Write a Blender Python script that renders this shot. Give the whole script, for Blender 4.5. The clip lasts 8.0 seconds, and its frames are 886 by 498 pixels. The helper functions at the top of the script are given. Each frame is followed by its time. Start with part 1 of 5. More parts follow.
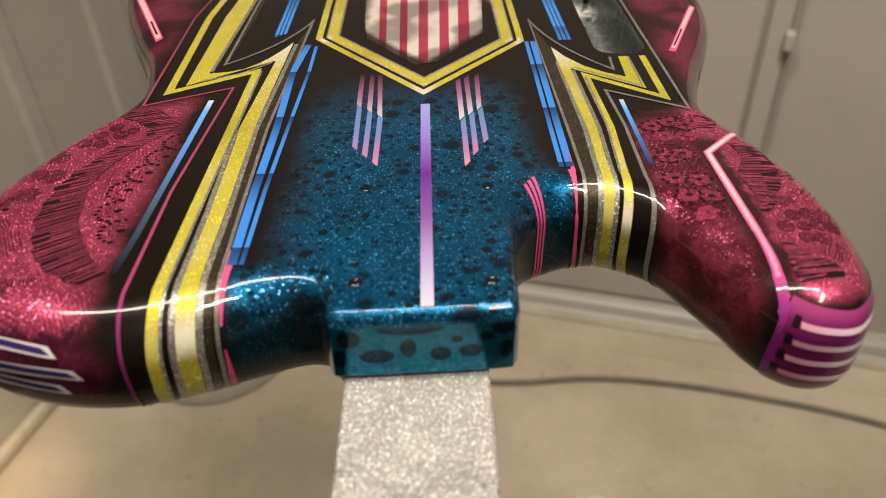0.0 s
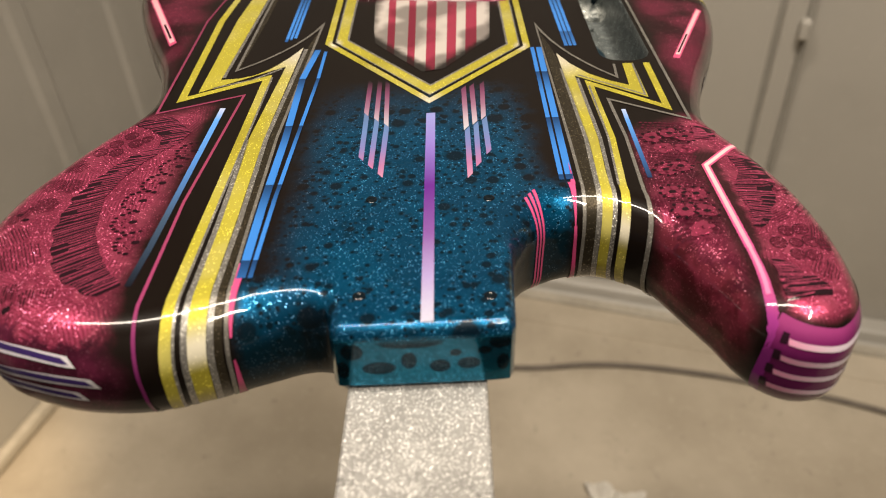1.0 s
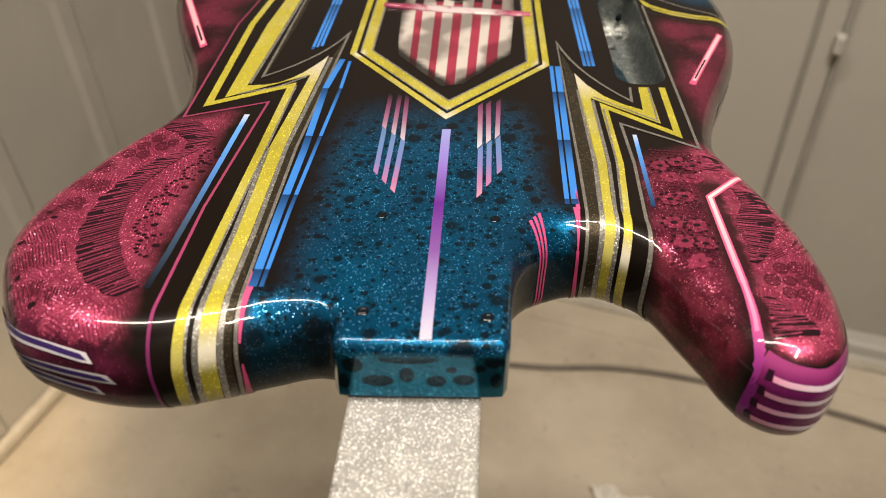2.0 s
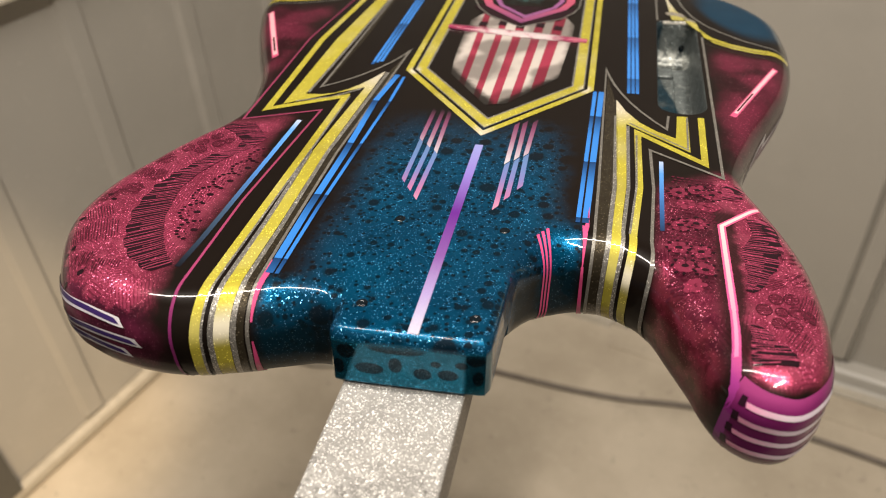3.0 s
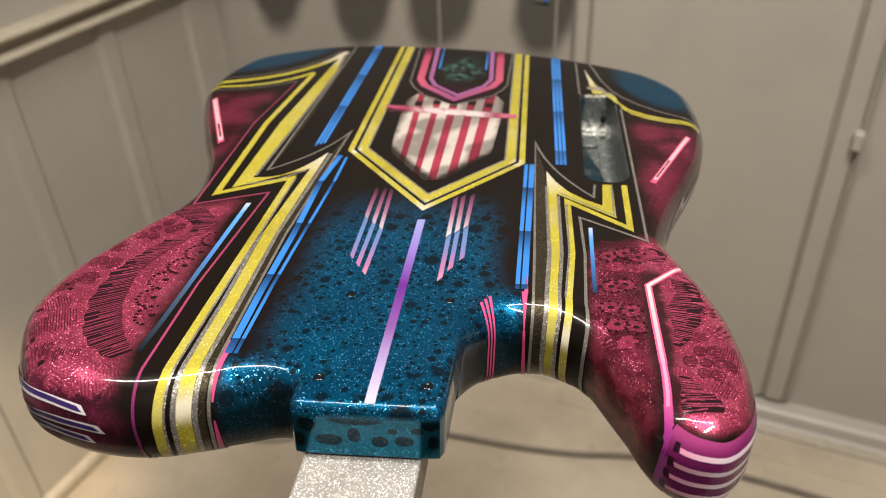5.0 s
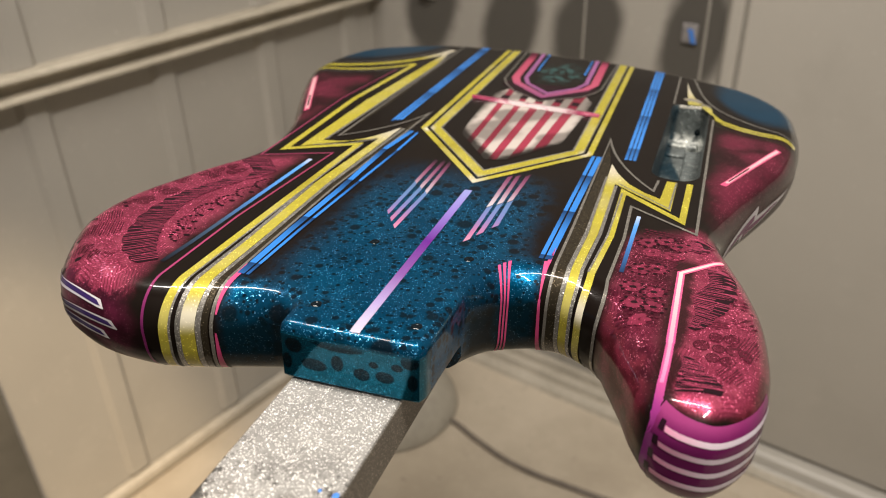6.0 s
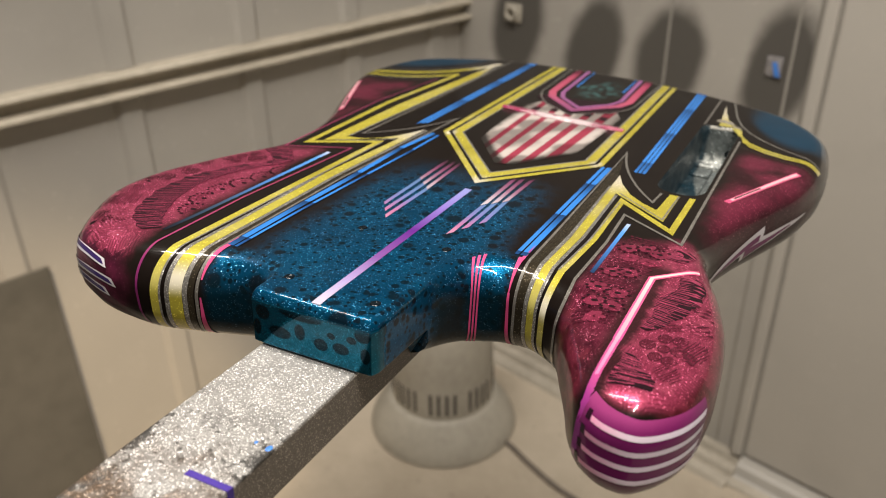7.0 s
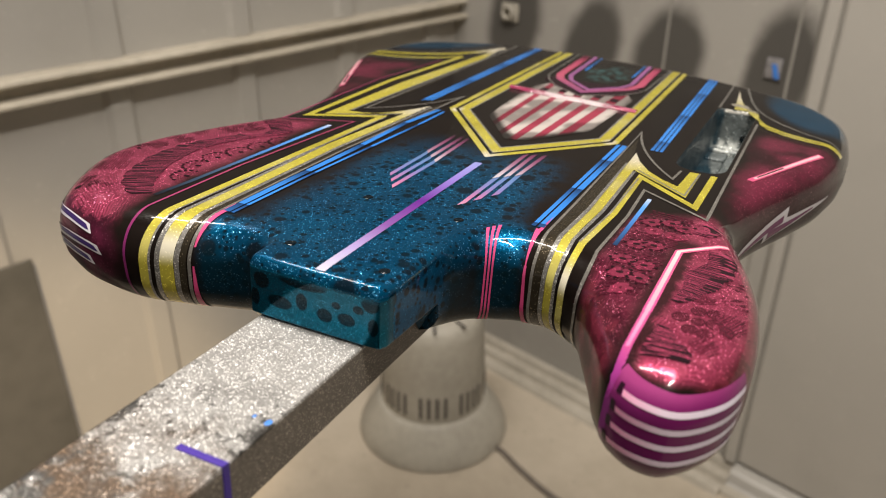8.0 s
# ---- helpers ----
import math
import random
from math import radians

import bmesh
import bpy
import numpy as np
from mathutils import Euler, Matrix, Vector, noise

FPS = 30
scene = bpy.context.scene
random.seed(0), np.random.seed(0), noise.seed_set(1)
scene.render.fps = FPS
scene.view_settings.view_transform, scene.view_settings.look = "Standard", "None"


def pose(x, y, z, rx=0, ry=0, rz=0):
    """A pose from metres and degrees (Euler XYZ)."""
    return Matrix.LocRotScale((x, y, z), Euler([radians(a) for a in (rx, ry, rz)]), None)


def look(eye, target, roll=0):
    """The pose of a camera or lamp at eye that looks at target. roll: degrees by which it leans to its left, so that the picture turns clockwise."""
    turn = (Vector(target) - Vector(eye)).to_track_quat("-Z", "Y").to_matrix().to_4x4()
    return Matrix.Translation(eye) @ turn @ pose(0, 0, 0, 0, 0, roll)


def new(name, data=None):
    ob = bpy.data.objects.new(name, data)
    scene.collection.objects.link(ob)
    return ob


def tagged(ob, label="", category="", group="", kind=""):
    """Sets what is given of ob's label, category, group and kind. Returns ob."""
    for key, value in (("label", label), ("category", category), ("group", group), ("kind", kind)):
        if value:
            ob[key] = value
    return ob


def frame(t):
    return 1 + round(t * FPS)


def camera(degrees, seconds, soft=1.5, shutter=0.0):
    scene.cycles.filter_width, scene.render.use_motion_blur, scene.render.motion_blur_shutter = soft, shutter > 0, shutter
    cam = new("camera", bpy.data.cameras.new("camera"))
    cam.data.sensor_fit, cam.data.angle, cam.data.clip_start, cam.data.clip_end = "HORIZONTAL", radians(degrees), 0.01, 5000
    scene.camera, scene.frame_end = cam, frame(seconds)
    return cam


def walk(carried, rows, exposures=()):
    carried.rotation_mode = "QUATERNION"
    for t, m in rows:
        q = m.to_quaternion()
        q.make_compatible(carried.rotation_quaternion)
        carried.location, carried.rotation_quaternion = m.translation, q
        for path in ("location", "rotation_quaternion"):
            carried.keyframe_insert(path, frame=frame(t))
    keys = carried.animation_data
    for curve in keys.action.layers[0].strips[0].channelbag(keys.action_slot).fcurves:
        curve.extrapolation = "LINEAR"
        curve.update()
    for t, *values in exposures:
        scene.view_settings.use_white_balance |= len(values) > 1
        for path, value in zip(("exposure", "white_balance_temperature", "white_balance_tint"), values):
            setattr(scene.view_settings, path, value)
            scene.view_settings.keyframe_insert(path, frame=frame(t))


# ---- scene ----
from mathutils import geometry

cam = camera(59.0, 8.0, 1.0)
PATH = [
    (0, (0.0081, -0.1768, 1.0378), (0.0150, 1.4446, -0.1331), -0.35),
    (0.5, (0.0116, -0.1761, 1.0446), (0.0042, 1.4314, -0.1453), -0.59),
    (1, (0.0123, -0.1774, 1.0515), (-0.0175, 1.4131, -0.1606), -0.73),
    (1.5, (0.0131, -0.1763, 1.0597), (-0.0307, 1.3991, -0.1718), -0.29),
    (1.7, (0.0135, -0.1764, 1.0619), (-0.0394, 1.3959, -0.1730), 0.14),
    (2.8, (0.0488, -0.1930, 1.0735), (-0.2496, 1.3733, -0.1338), 1.20),
    (3, (0.0549, -0.1921, 1.0723), (-0.2983, 1.3740, -0.1205), 0.04),
    (3.5, (0.0579, -0.1879, 1.0785), (-0.3252, 1.3989, -0.0770), -1.41),
    (4, (0.0468, -0.1915, 1.0884), (-0.2491, 1.4314, -0.0424), -1.42),
    (4.5, (0.0426, -0.2012, 1.0904), (-0.1616, 1.4503, -0.0191), -0.43),
    (4.7, (0.0445, -0.2031, 1.0916), (-0.1440, 1.4618, -0.0004), -0.25),
    (5.8, (0.1000, -0.2123, 1.0559), (-0.4178, 1.4552, 0.0804), 1.25),
    (6, (0.1071, -0.2101, 1.0533), (-0.4885, 1.4424, 0.0969), 1.33),
    (6.5, (0.1375, -0.2050, 1.0541), (-0.6104, 1.4049, 0.1327), 1.66),
    (7, (0.1569, -0.2071, 1.0473), (-0.6675, 1.3746, 0.1425), 2.16),
    (7.5, (0.1570, -0.1992, 1.0361), (-0.6621, 1.3927, 0.1447), 2.91),
    (8, (0.1437, -0.2004, 1.0238), (-0.6585, 1.4050, 0.1411), 3.42),
]
LEVEL = Matrix.Translation((0, 0, 0.9)) @ pose(0, 0, 0, 0, 1.67, 0) @ pose(0, 0, 0, -2.32) @ Matrix.Translation((0, 0, -0.9))
walk(cam, [(t, LEVEL @ look(eye, target, roll)) for t, eye, target, roll in PATH],
     [(0, -0.11, 6840, 10), (1.7, -0.06, 6790, 10), (3, -0.01, 6480, 10), (4, 0.05, 6450, 10), (4.7, 0.05, 6420, 10), (6, 0.03, 6320, 10), (7, 0.05, 6240, 10), (8, 0.06, 6180, 10)])
cam.data.dof.use_dof = True
cam.data.dof.focus_distance = 0.315
cam.data.dof.aperture_fstop = 11.0

# ---- light ----
ROOM = pose(0, 0, 0, 0, 0, -15.9)          # the booth stands turned to the guitar
world = bpy.data.worlds.new("world")
world.use_nodes = True
world.node_tree.nodes["Background"].inputs["Color"].default_value = (0.30, 0.28, 0.25, 1)
world.node_tree.nodes["Background"].inputs["Strength"].default_value = 0.02
scene.world = world


def tube_lamp(name, m, length, width, watts, colour):
    lamp = bpy.data.lights.new(name, "AREA")
    lamp.shape, lamp.size, lamp.size_y, lamp.energy, lamp.color = "RECTANGLE", length, width, watts, colour
    ob = new(name, lamp)
    ob.matrix_basis = m
    return ob


tube_lamp("ceiling_tube_lamp", pose(-0.18, 0.14, 2.30, 0, 0, 0), 1.44, 0.065, 28.5, (1.0, 0.905, 0.79))
tube_lamp("ceiling_tube_lamp", pose(0.42, -0.32, 2.30, 0, 0, 68), 0.60, 0.065, 26.5, (1.0, 0.905, 0.79))
spot = bpy.data.lights.new("booth_spot_lamp", "SPOT")
spot.energy, spot.color, spot.spot_size, spot.spot_blend, spot.shadow_soft_size = 235, (1.0, 0.74, 0.44), radians(13.5), 0.75, 0.06
spot_lamp = new("booth_spot_lamp", spot)
spot_lamp.matrix_basis = ROOM @ look((0.3, -0.5, 2.2), (-0.891, 0.20, 0.16))

# ---- materials ----
MM = 0.001


class Graph:
    """A node material, built from small pieces."""

    def __init__(self, name):
        self.material = bpy.data.materials.new(name)
        self.material.use_nodes = True
        self.tree = self.material.node_tree
        self.bsdf = self.tree.nodes["Principled BSDF"]

    def node(self, kind):
        return self.tree.nodes.new(kind)

    def put(self, socket, value):
        if isinstance(value, bpy.types.NodeSocket):
            self.tree.links.new(value, socket)
        elif isinstance(value, (tuple, list)) and len(value) == 3 and socket.type == "RGBA":
            socket.default_value = (*value, 1)
        else:
            socket.default_value = value

    def math(self, op, a, b=0.0, c=0.0, clamp=False):
        n = self.node("ShaderNodeMath")
        n.operation, n.use_clamp = op, clamp
        for i, v in enumerate((a, b, c)):
            self.put(n.inputs[i], v)
        return n.outputs[0]

    def add(self, a, b):
        return self.math("ADD", a, b)

    def sub(self, a, b):
        return self.math("SUBTRACT", a, b)

    def mul(self, a, *rest):
        for b in rest:
            a = self.math("MULTIPLY", a, b)
        return a

    def big(self, a, b):
        return self.math("MAXIMUM", a, b)

    def inv(self, a):
        return self.math("SUBTRACT", 1.0, a)

    def step(self, lo, hi, v):
        n = self.node("ShaderNodeMapRange")
        n.interpolation_type = "SMOOTHSTEP"
        self.put(n.inputs["Value"], v)
        self.put(n.inputs["From Min"], lo)
        self.put(n.inputs["From Max"], hi)
        return n.outputs[0]

    def mix(self, f, a, b):
        n = self.node("ShaderNodeMix")
        n.data_type = "RGBA"
        self.put(n.inputs[0], f)
        self.put(n.inputs[6], a)
        self.put(n.inputs[7], b)
        return n.outputs[2]

    def ramp(self, f, stops, mode="LINEAR"):
        n = self.node("ShaderNodeValToRGB")
        n.color_ramp.interpolation = mode
        cr = n.color_ramp.elements
        while len(cr) < len(stops):
            cr.new(0.5)
        for e, (p, col) in zip(cr, stops):
            e.position, e.color = p, (*col, 1)
        self.put(n.inputs[0], f)
        return n.outputs[0]

    def place(self, scale=1.0):
        """Object coordinates, times scale, and their x, y, z."""
        c = self.node("ShaderNodeTexCoord").outputs["Object"]
        n = self.node("ShaderNodeVectorMath")
        n.operation = "SCALE"
        self.put(n.inputs[0], c)
        self.put(n.inputs["Scale"], scale)
        s = self.node("ShaderNodeSeparateXYZ")
        self.put(s.inputs[0], n.outputs[0])
        return n.outputs[0], s.outputs[0], s.outputs[1], s.outputs[2]

    def noise(self, vec, scale, detail=3.0, rough=0.55, colour=False):
        n = self.node("ShaderNodeTexNoise")
        self.put(n.inputs["Vector"], vec)
        self.put(n.inputs["Scale"], scale)
        self.put(n.inputs["Detail"], detail)
        self.put(n.inputs["Roughness"], rough)
        return n.outputs["Color" if colour else "Fac"]

    def cells(self, vec, scale, feature="F1"):
        n = self.node("ShaderNodeTexVoronoi")
        n.feature = feature
        self.put(n.inputs["Vector"], vec)
        self.put(n.inputs["Scale"], scale)
        return n

    def warp(self, vec, scale, amount):
        a = self.node("ShaderNodeVectorMath")
        a.operation = "SUBTRACT"
        self.put(a.inputs[0], self.noise(vec, scale, 2.0, colour=True))
        a.inputs[1].default_value = (0.5, 0.5, 0.5)
        b = self.node("ShaderNodeVectorMath")
        b.operation = "MULTIPLY_ADD"
        self.put(b.inputs[0], a.outputs[0])
        b.inputs[1].default_value = (amount, amount, amount)
        self.put(b.inputs[2], vec)
        return b.outputs[0]

    def bump(self, height, strength, distance):
        n = self.node("ShaderNodeBump")
        self.put(n.inputs["Strength"], strength)
        self.put(n.inputs["Distance"], distance)
        self.put(n.inputs["Height"], height)
        self.put(self.bsdf.inputs["Normal"], n.outputs[0])

    def finish(self, colour, rough=0.5, metal=0.0, coat=0.0, coat_rough=0.03):
        if coat > 0.5:
            self.put(self.bsdf.inputs["Specular IOR Level"], 0.08)
        self.put(self.bsdf.inputs["Base Color"], colour)
        self.put(self.bsdf.inputs["Roughness"], rough)
        self.put(self.bsdf.inputs["Metallic"], metal)
        self.put(self.bsdf.inputs["Coat Weight"], coat)
        self.put(self.bsdf.inputs["Coat Roughness"], coat_rough)
        self.put(self.bsdf.inputs["Coat IOR"], 1.34)
        return self.material

    def flakes(self, vec, colour, size, tilt, lo, hi, share=0.90, mask=1.0, pale=0.0):
        """Metal flakes of that size in metres: each has a tilt of its own; a share of them stays dim, the rest glint, a little paler."""
        v = self.cells(vec, 1.0 / size)
        s = self.node("ShaderNodeSeparateColor")
        self.put(s.inputs[0], v.outputs["Color"])
        a = self.node("ShaderNodeVectorMath")
        a.operation = "SUBTRACT"
        self.put(a.inputs[0], v.outputs["Color"])
        a.inputs[1].default_value = (0.5, 0.5, 0.5)
        b = self.node("ShaderNodeVectorMath")
        b.operation = "MULTIPLY_ADD"
        self.put(b.inputs[0], a.outputs[0])
        spark = self.step(share, 1.0, s.outputs[0])
        k = self.node("ShaderNodeCombineXYZ")
        for i in range(3):
            self.put(k.inputs[i], self.mul(mask, tilt, self.add(0.35, self.mul(spark, 0.65))))
        self.put(b.inputs[1], k.outputs[0])
        self.put(b.inputs[2], self.node("ShaderNodeNewGeometry").outputs["Normal"])
        c = self.node("ShaderNodeVectorMath")
        c.operation = "NORMALIZE"
        self.put(c.inputs[0], b.outputs[0])
        self.put(self.bsdf.inputs["Normal"], c.outputs[0])
        self.put(self.bsdf.inputs["Coat Normal"], self.node("ShaderNodeNewGeometry").outputs["Normal"])
        gain = self.add(lo, self.mul(spark, mask, hi - lo))
        n = self.node("ShaderNodeVectorMath")
        n.operation = "SCALE"
        self.put(n.inputs[0], colour)
        self.put(n.inputs["Scale"], gain)
        if pale:
            return self.mix(self.mul(spark, mask, pale), n.outputs[0], (1.0, 1.0, 1.0))
        return n.outputs[0]


def candy(name, colour, size=0.0006, tilt=0.9, lo=0.7, hi=3.0, share=0.9, metal=0.8, rough=0.35):
    """Flake paint in one colour under clear coat."""
    g = Graph(name)
    vec, x, y, z = g.place()
    n = g.noise(vec, 160)
    col = g.mix(g.step(0.35, 0.7, n), tuple(c * 0.8 for c in colour), colour)
    return g.finish(g.flakes(vec, col, size, tilt, lo, hi, share), rough, metal, 1.0)


def fade(name, axis, stops, rough=0.42):
    """Opaque airbrush paint under clear coat, its colour led along an axis; stops in mm."""
    g = Graph(name)
    vec, x, y, z = g.place(1000.0)
    lo, hi = stops[0][0], stops[-1][0]
    n = g.noise(vec, 0.35, 2.0)
    f = g.math("DIVIDE", g.sub({"x": x, "y": y, "z": z}[axis], lo), hi - lo)
    f = g.add(f, g.mul(g.sub(n, 0.5), 0.02))
    col = g.ramp(f, [((p - lo) / (hi - lo), c) for p, c in stops])
    col = g.mix(g.mul(g.step(0.4, 0.8, g.noise(vec, 3.0)), 0.12), col, (0.02, 0.02, 0.02))
    return g.finish(col, rough, 0.0, 1.0)


YELLOW, PALE, GOLD = (0.47, 0.41, 0.050), (0.62, 0.57, 0.44), (0.34, 0.29, 0.034)


def yellow_paint(name, tips, roll=0.92):
    """Yellow flake with pale tips at the given (x, y, reach) in mm."""
    g = Graph(name)
    vec, x, y, z = g.place()
    ymm = g.mul(y, 1000.0)
    col = g.mix(g.step(0.35, 0.68, g.noise(vec, 45, 3.0)), GOLD, YELLOW)
    col = g.mix(g.step(0.25, 0.6, g.noise(vec, 14, 1.0)), col, YELLOW)
    col = g.mix(g.mul(g.step(0.46, 0.72, g.noise(vec, 26, 2.0)), 0.55), col, (0.52, 0.47, 0.20))
    xmm = g.mul(x, 1000.0)
    for ax, ay, half in tips:
        dx, dy = g.mul(g.sub(xmm, ax), 1.5), g.sub(ymm, ay)
        d = g.math("SQRT", g.add(g.mul(dx, dx), g.mul(dy, dy)))
        col = g.mix(g.inv(g.step(half * 0.15, half, d)), col, PALE)
    d = g.math("ABSOLUTE", g.add(g.mul(z, 1000.0), 9.0))
    ivory = g.inv(g.step(0.8, 7.5, d))
    col = g.mix(g.mul(ivory, roll), col, (0.74, 0.69, 0.55))
    return g.finish(g.flakes(vec, col, 0.00034, 0.45, 0.95, 2.5, 0.94, g.inv(g.mul(ivory, 0.9))), 0.4, g.mul(0.2, g.inv(ivory)), 1.0)


def flag_paint(name, dark, light):
    """Airbrushed cloth of a waving flag: soft slanting folds."""
    g = Graph(name)
    vec, x, y, z = g.place(1000.0)
    run = g.add(g.mul(g.add(x, g.mul(y, -0.7)), 0.12), g.mul(g.noise(vec, 0.03, 2.0), 9.0))
    fold = g.add(0.5, g.mul(g.math("SINE", run), 0.5))
    col = g.mix(g.step(0.1, 0.8, fold), dark, light)
    crease = g.step(0.0, 0.22, g.math("FRACT", g.mul(run, 0.1591)))
    col = g.mix(g.mul(g.inv(crease), 0.30), col, dark)
    side = g.math("ABSOLUTE", g.sub(x, 0.5))
    low = g.add(g.sub(y, g.add(149.5, g.mul(side, 1.34))), g.mul(g.sub(g.noise(vec, 0.25, 2.0), 0.5), 5.0))
    col = g.mix(g.mul(g.inv(g.step(0.5, 8.5, low)), 0.93), col, (0.008, 0.007, 0.006))
    col = g.mix(g.mul(g.step(26, 32, g.add(side, g.mul(g.sub(g.noise(vec, 0.2, 2.0), 0.5), 4.0))), 0.85), col, (0.03, 0.025, 0.022))
    return g.finish(col, 0.42, 0.0, 1.0)


def stepped_blue(name, start, length, dark=(0.006, 0.022, 0.07), bright=(0.036, 0.19, 0.58)):
    """Blue line paint that fades from dark to bright in each step towards the neck."""
    g = Graph(name)
    vec, x, y, z = g.place(1000.0)
    f = g.math("FRACT", g.math("DIVIDE", g.sub(start, y), length))
    col = g.mix(g.step(-0.15, 0.62, f), dark, bright)
    return g.finish(col, 0.4, 0.0, 1.0)


def body_paint():
    """Black lacquer with the airbrushed teal, magenta and blue fields of the guitar's back, darkened in colour down its
    sides.
    """
    g = Graph("guitar lacquer")
    vec, x, y, z = g.place(1000.0)
    metres = g.place()[0]
    soft = g.mul(g.sub(g.noise(vec, 0.06, 3.0), 0.5), 12.0)
    xs, ys = g.add(x, soft), g.add(y, soft)
    base = (0.0085, 0.0055, 0.0042)
    # teal field with dark bubbles of many sizes
    wv = g.warp(vec, 0.10, 1.1)
    hole, ring = 0.0, 0.0
    for scale, least, most in ((0.075, -0.10, 0.34), (0.13, -0.04, 0.37), (0.23, 0.04, 0.37), (0.40, 0.08, 0.34)):
        c = g.cells(wv, scale)
        own = g.node("ShaderNodeSeparateColor")
        g.put(own.inputs[0], c.outputs["Color"])
        d = g.sub(c.outputs["Distance"], g.add(least, g.mul(own.outputs[1], most - least)))
        hole = g.big(hole, g.inv(g.step(-0.05, 0.03, d)))
        ring = g.big(ring, g.inv(g.step(0.0, 0.16, d)))
    teal = g.mix(g.step(0.3, 0.7, g.noise(vec, 0.04)), (0.000, 0.058, 0.136), (0.000, 0.090, 0.200))
    teal = g.mix(g.mul(ring, 0.68), teal, (0.0, 0.034, 0.070))
    # heel front painted a brighter teal, in place of the bar's reflection
    front = g.mul(g.step(-29, -27, x), g.inv(g.step(31, 33, x)), g.inv(g.step(-9, -6, y)), g.inv(g.step(-5, -2.5, z)))
    teal = g.mix(g.mul(front, 0.85), teal, (0.005, 0.145, 0.245))
    hole = g.mul(hole, g.inv(g.mul(front, 0.85)))
    teal = g.mix(g.mul(hole, 0.96), teal, (0.001, 0.009, 0.018))
    heel = g.mul(g.step(-29, -27, x), g.inv(g.step(31, 33, x)), g.inv(g.step(20, 30, y)))
    # teal darkened below the edge, in place of the sides' dimmer reflections
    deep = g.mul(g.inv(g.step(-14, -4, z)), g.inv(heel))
    blot = 0.0
    for bx, bz, rx, rz in ((-13.5, -14.5, 5.2, 2.6), (4.5, -14.5, 3.2, 2.6), (13, -13.8, 3.6, 2.4), (9, -9.6, 1.8, 1.4), (17.5, -9.0, 2.2, 1.6), (-4.6, -12, 2.4, 3.4), (-4, -5, 10.0, 2.4), (-21, -8, 3.4, 3.2), (-24, -15, 2.0, 3.4), (22, -6, 3.4, 3.0), (23, -14, 2.0, 3.4)):
        dx, dz = g.math("DIVIDE", g.sub(x, bx), rx), g.math("DIVIDE", g.sub(z, bz), rz)
        blot = g.big(blot, g.inv(g.step(0.7, 1.15, g.add(g.mul(dx, dx), g.mul(dz, dz)))))
    teal = g.mix(g.mul(heel, blot, 0.9, g.inv(g.step(-6, -3, z))), teal, (0.002, 0.012, 0.020))
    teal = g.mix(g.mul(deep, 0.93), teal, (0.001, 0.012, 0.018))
    m_teal = g.mul(g.step(-53, -27, xs), g.inv(g.step(24, 46, xs)), g.inv(g.step(84, 146, ys)))
    lobe_l = g.mul(g.step(-58, -53, x), g.inv(g.step(-40, -31, x)), g.inv(g.step(2, 14, ys)))
    lobe_r = g.mul(g.step(32, 38, x), g.inv(g.step(48, 53, x)), g.inv(g.step(48, 62, ys)))
    m_teal = g.big(m_teal, g.big(lobe_l, lobe_r))
    col = g.mix(m_teal, base, teal)
    d = g.math("SQRT", g.add(g.math("POWER", g.sub(x, -1.0), 2.0), g.math("POWER", g.mul(g.sub(y, 322), 0.6), 2.0)))
    patch = g.mul(g.inv(g.step(7, 19, g.add(d, soft))), g.step(0.42, 0.62, g.noise(vec, 0.16, 3.0)))
    col = g.mix(g.mul(patch, 0.7), col, (0.06, 0.16, 0.16))
    # magenta fields
    net = g.cells(g.warp(vec, 0.2, 1.2), 1.15, "DISTANCE_TO_EDGE").outputs["Distance"]
    cloth = g.step(0.40, 0.64, g.noise(vec, 0.075, 4.0, 0.65))
    patch_of = g.node("ShaderNodeSeparateColor")
    g.put(patch_of.inputs[0], g.cells(g.warp(vec, 0.06, 7.0), 0.085).outputs["Color"])
    slant = g.mul(patch_of.outputs[0], 6.283)
    across = g.add(g.mul(x, g.math("COSINE", slant)), g.mul(y, g.math("SINE", slant)))
    hatch = g.step(0.05, 0.75, g.math("SINE", g.mul(g.add(across, g.mul(g.noise(vec, 0.5, 2.0), 0.8)), 4.9)))
    thread = g.mix(g.step(0.45, 0.50, patch_of.outputs[1]), hatch, g.inv(g.step(0.05, 0.20, net)))
    rose = g.mix(g.mul(thread, 0.75), (0.53, 0.074, 0.160), (0.20, 0.020, 0.050))
    rose = g.mix(g.mul(g.step(0.54, 0.62, g.noise(vec, 0.09, 3.0)), 0.6), rose, (0.60, 0.105, 0.19))
    rose = g.mix(g.mul(cloth, 0.30), rose, (0.17, 0.012, 0.04))
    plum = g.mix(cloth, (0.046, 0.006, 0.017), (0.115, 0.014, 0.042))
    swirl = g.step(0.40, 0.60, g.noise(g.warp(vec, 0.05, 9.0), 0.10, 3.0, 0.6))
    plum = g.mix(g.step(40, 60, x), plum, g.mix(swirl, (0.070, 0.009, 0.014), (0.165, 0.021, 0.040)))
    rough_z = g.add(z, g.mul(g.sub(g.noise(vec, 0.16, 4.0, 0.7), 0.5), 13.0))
    horn_l = g.mul(g.inv(g.step(-104, -88, g.sub(xs, g.mul(7.0, g.inv(g.step(-12.0, -4.0, z)))))), g.inv(g.step(108, 124, g.add(ys, g.mul(g.add(x, 112), -0.35)))))
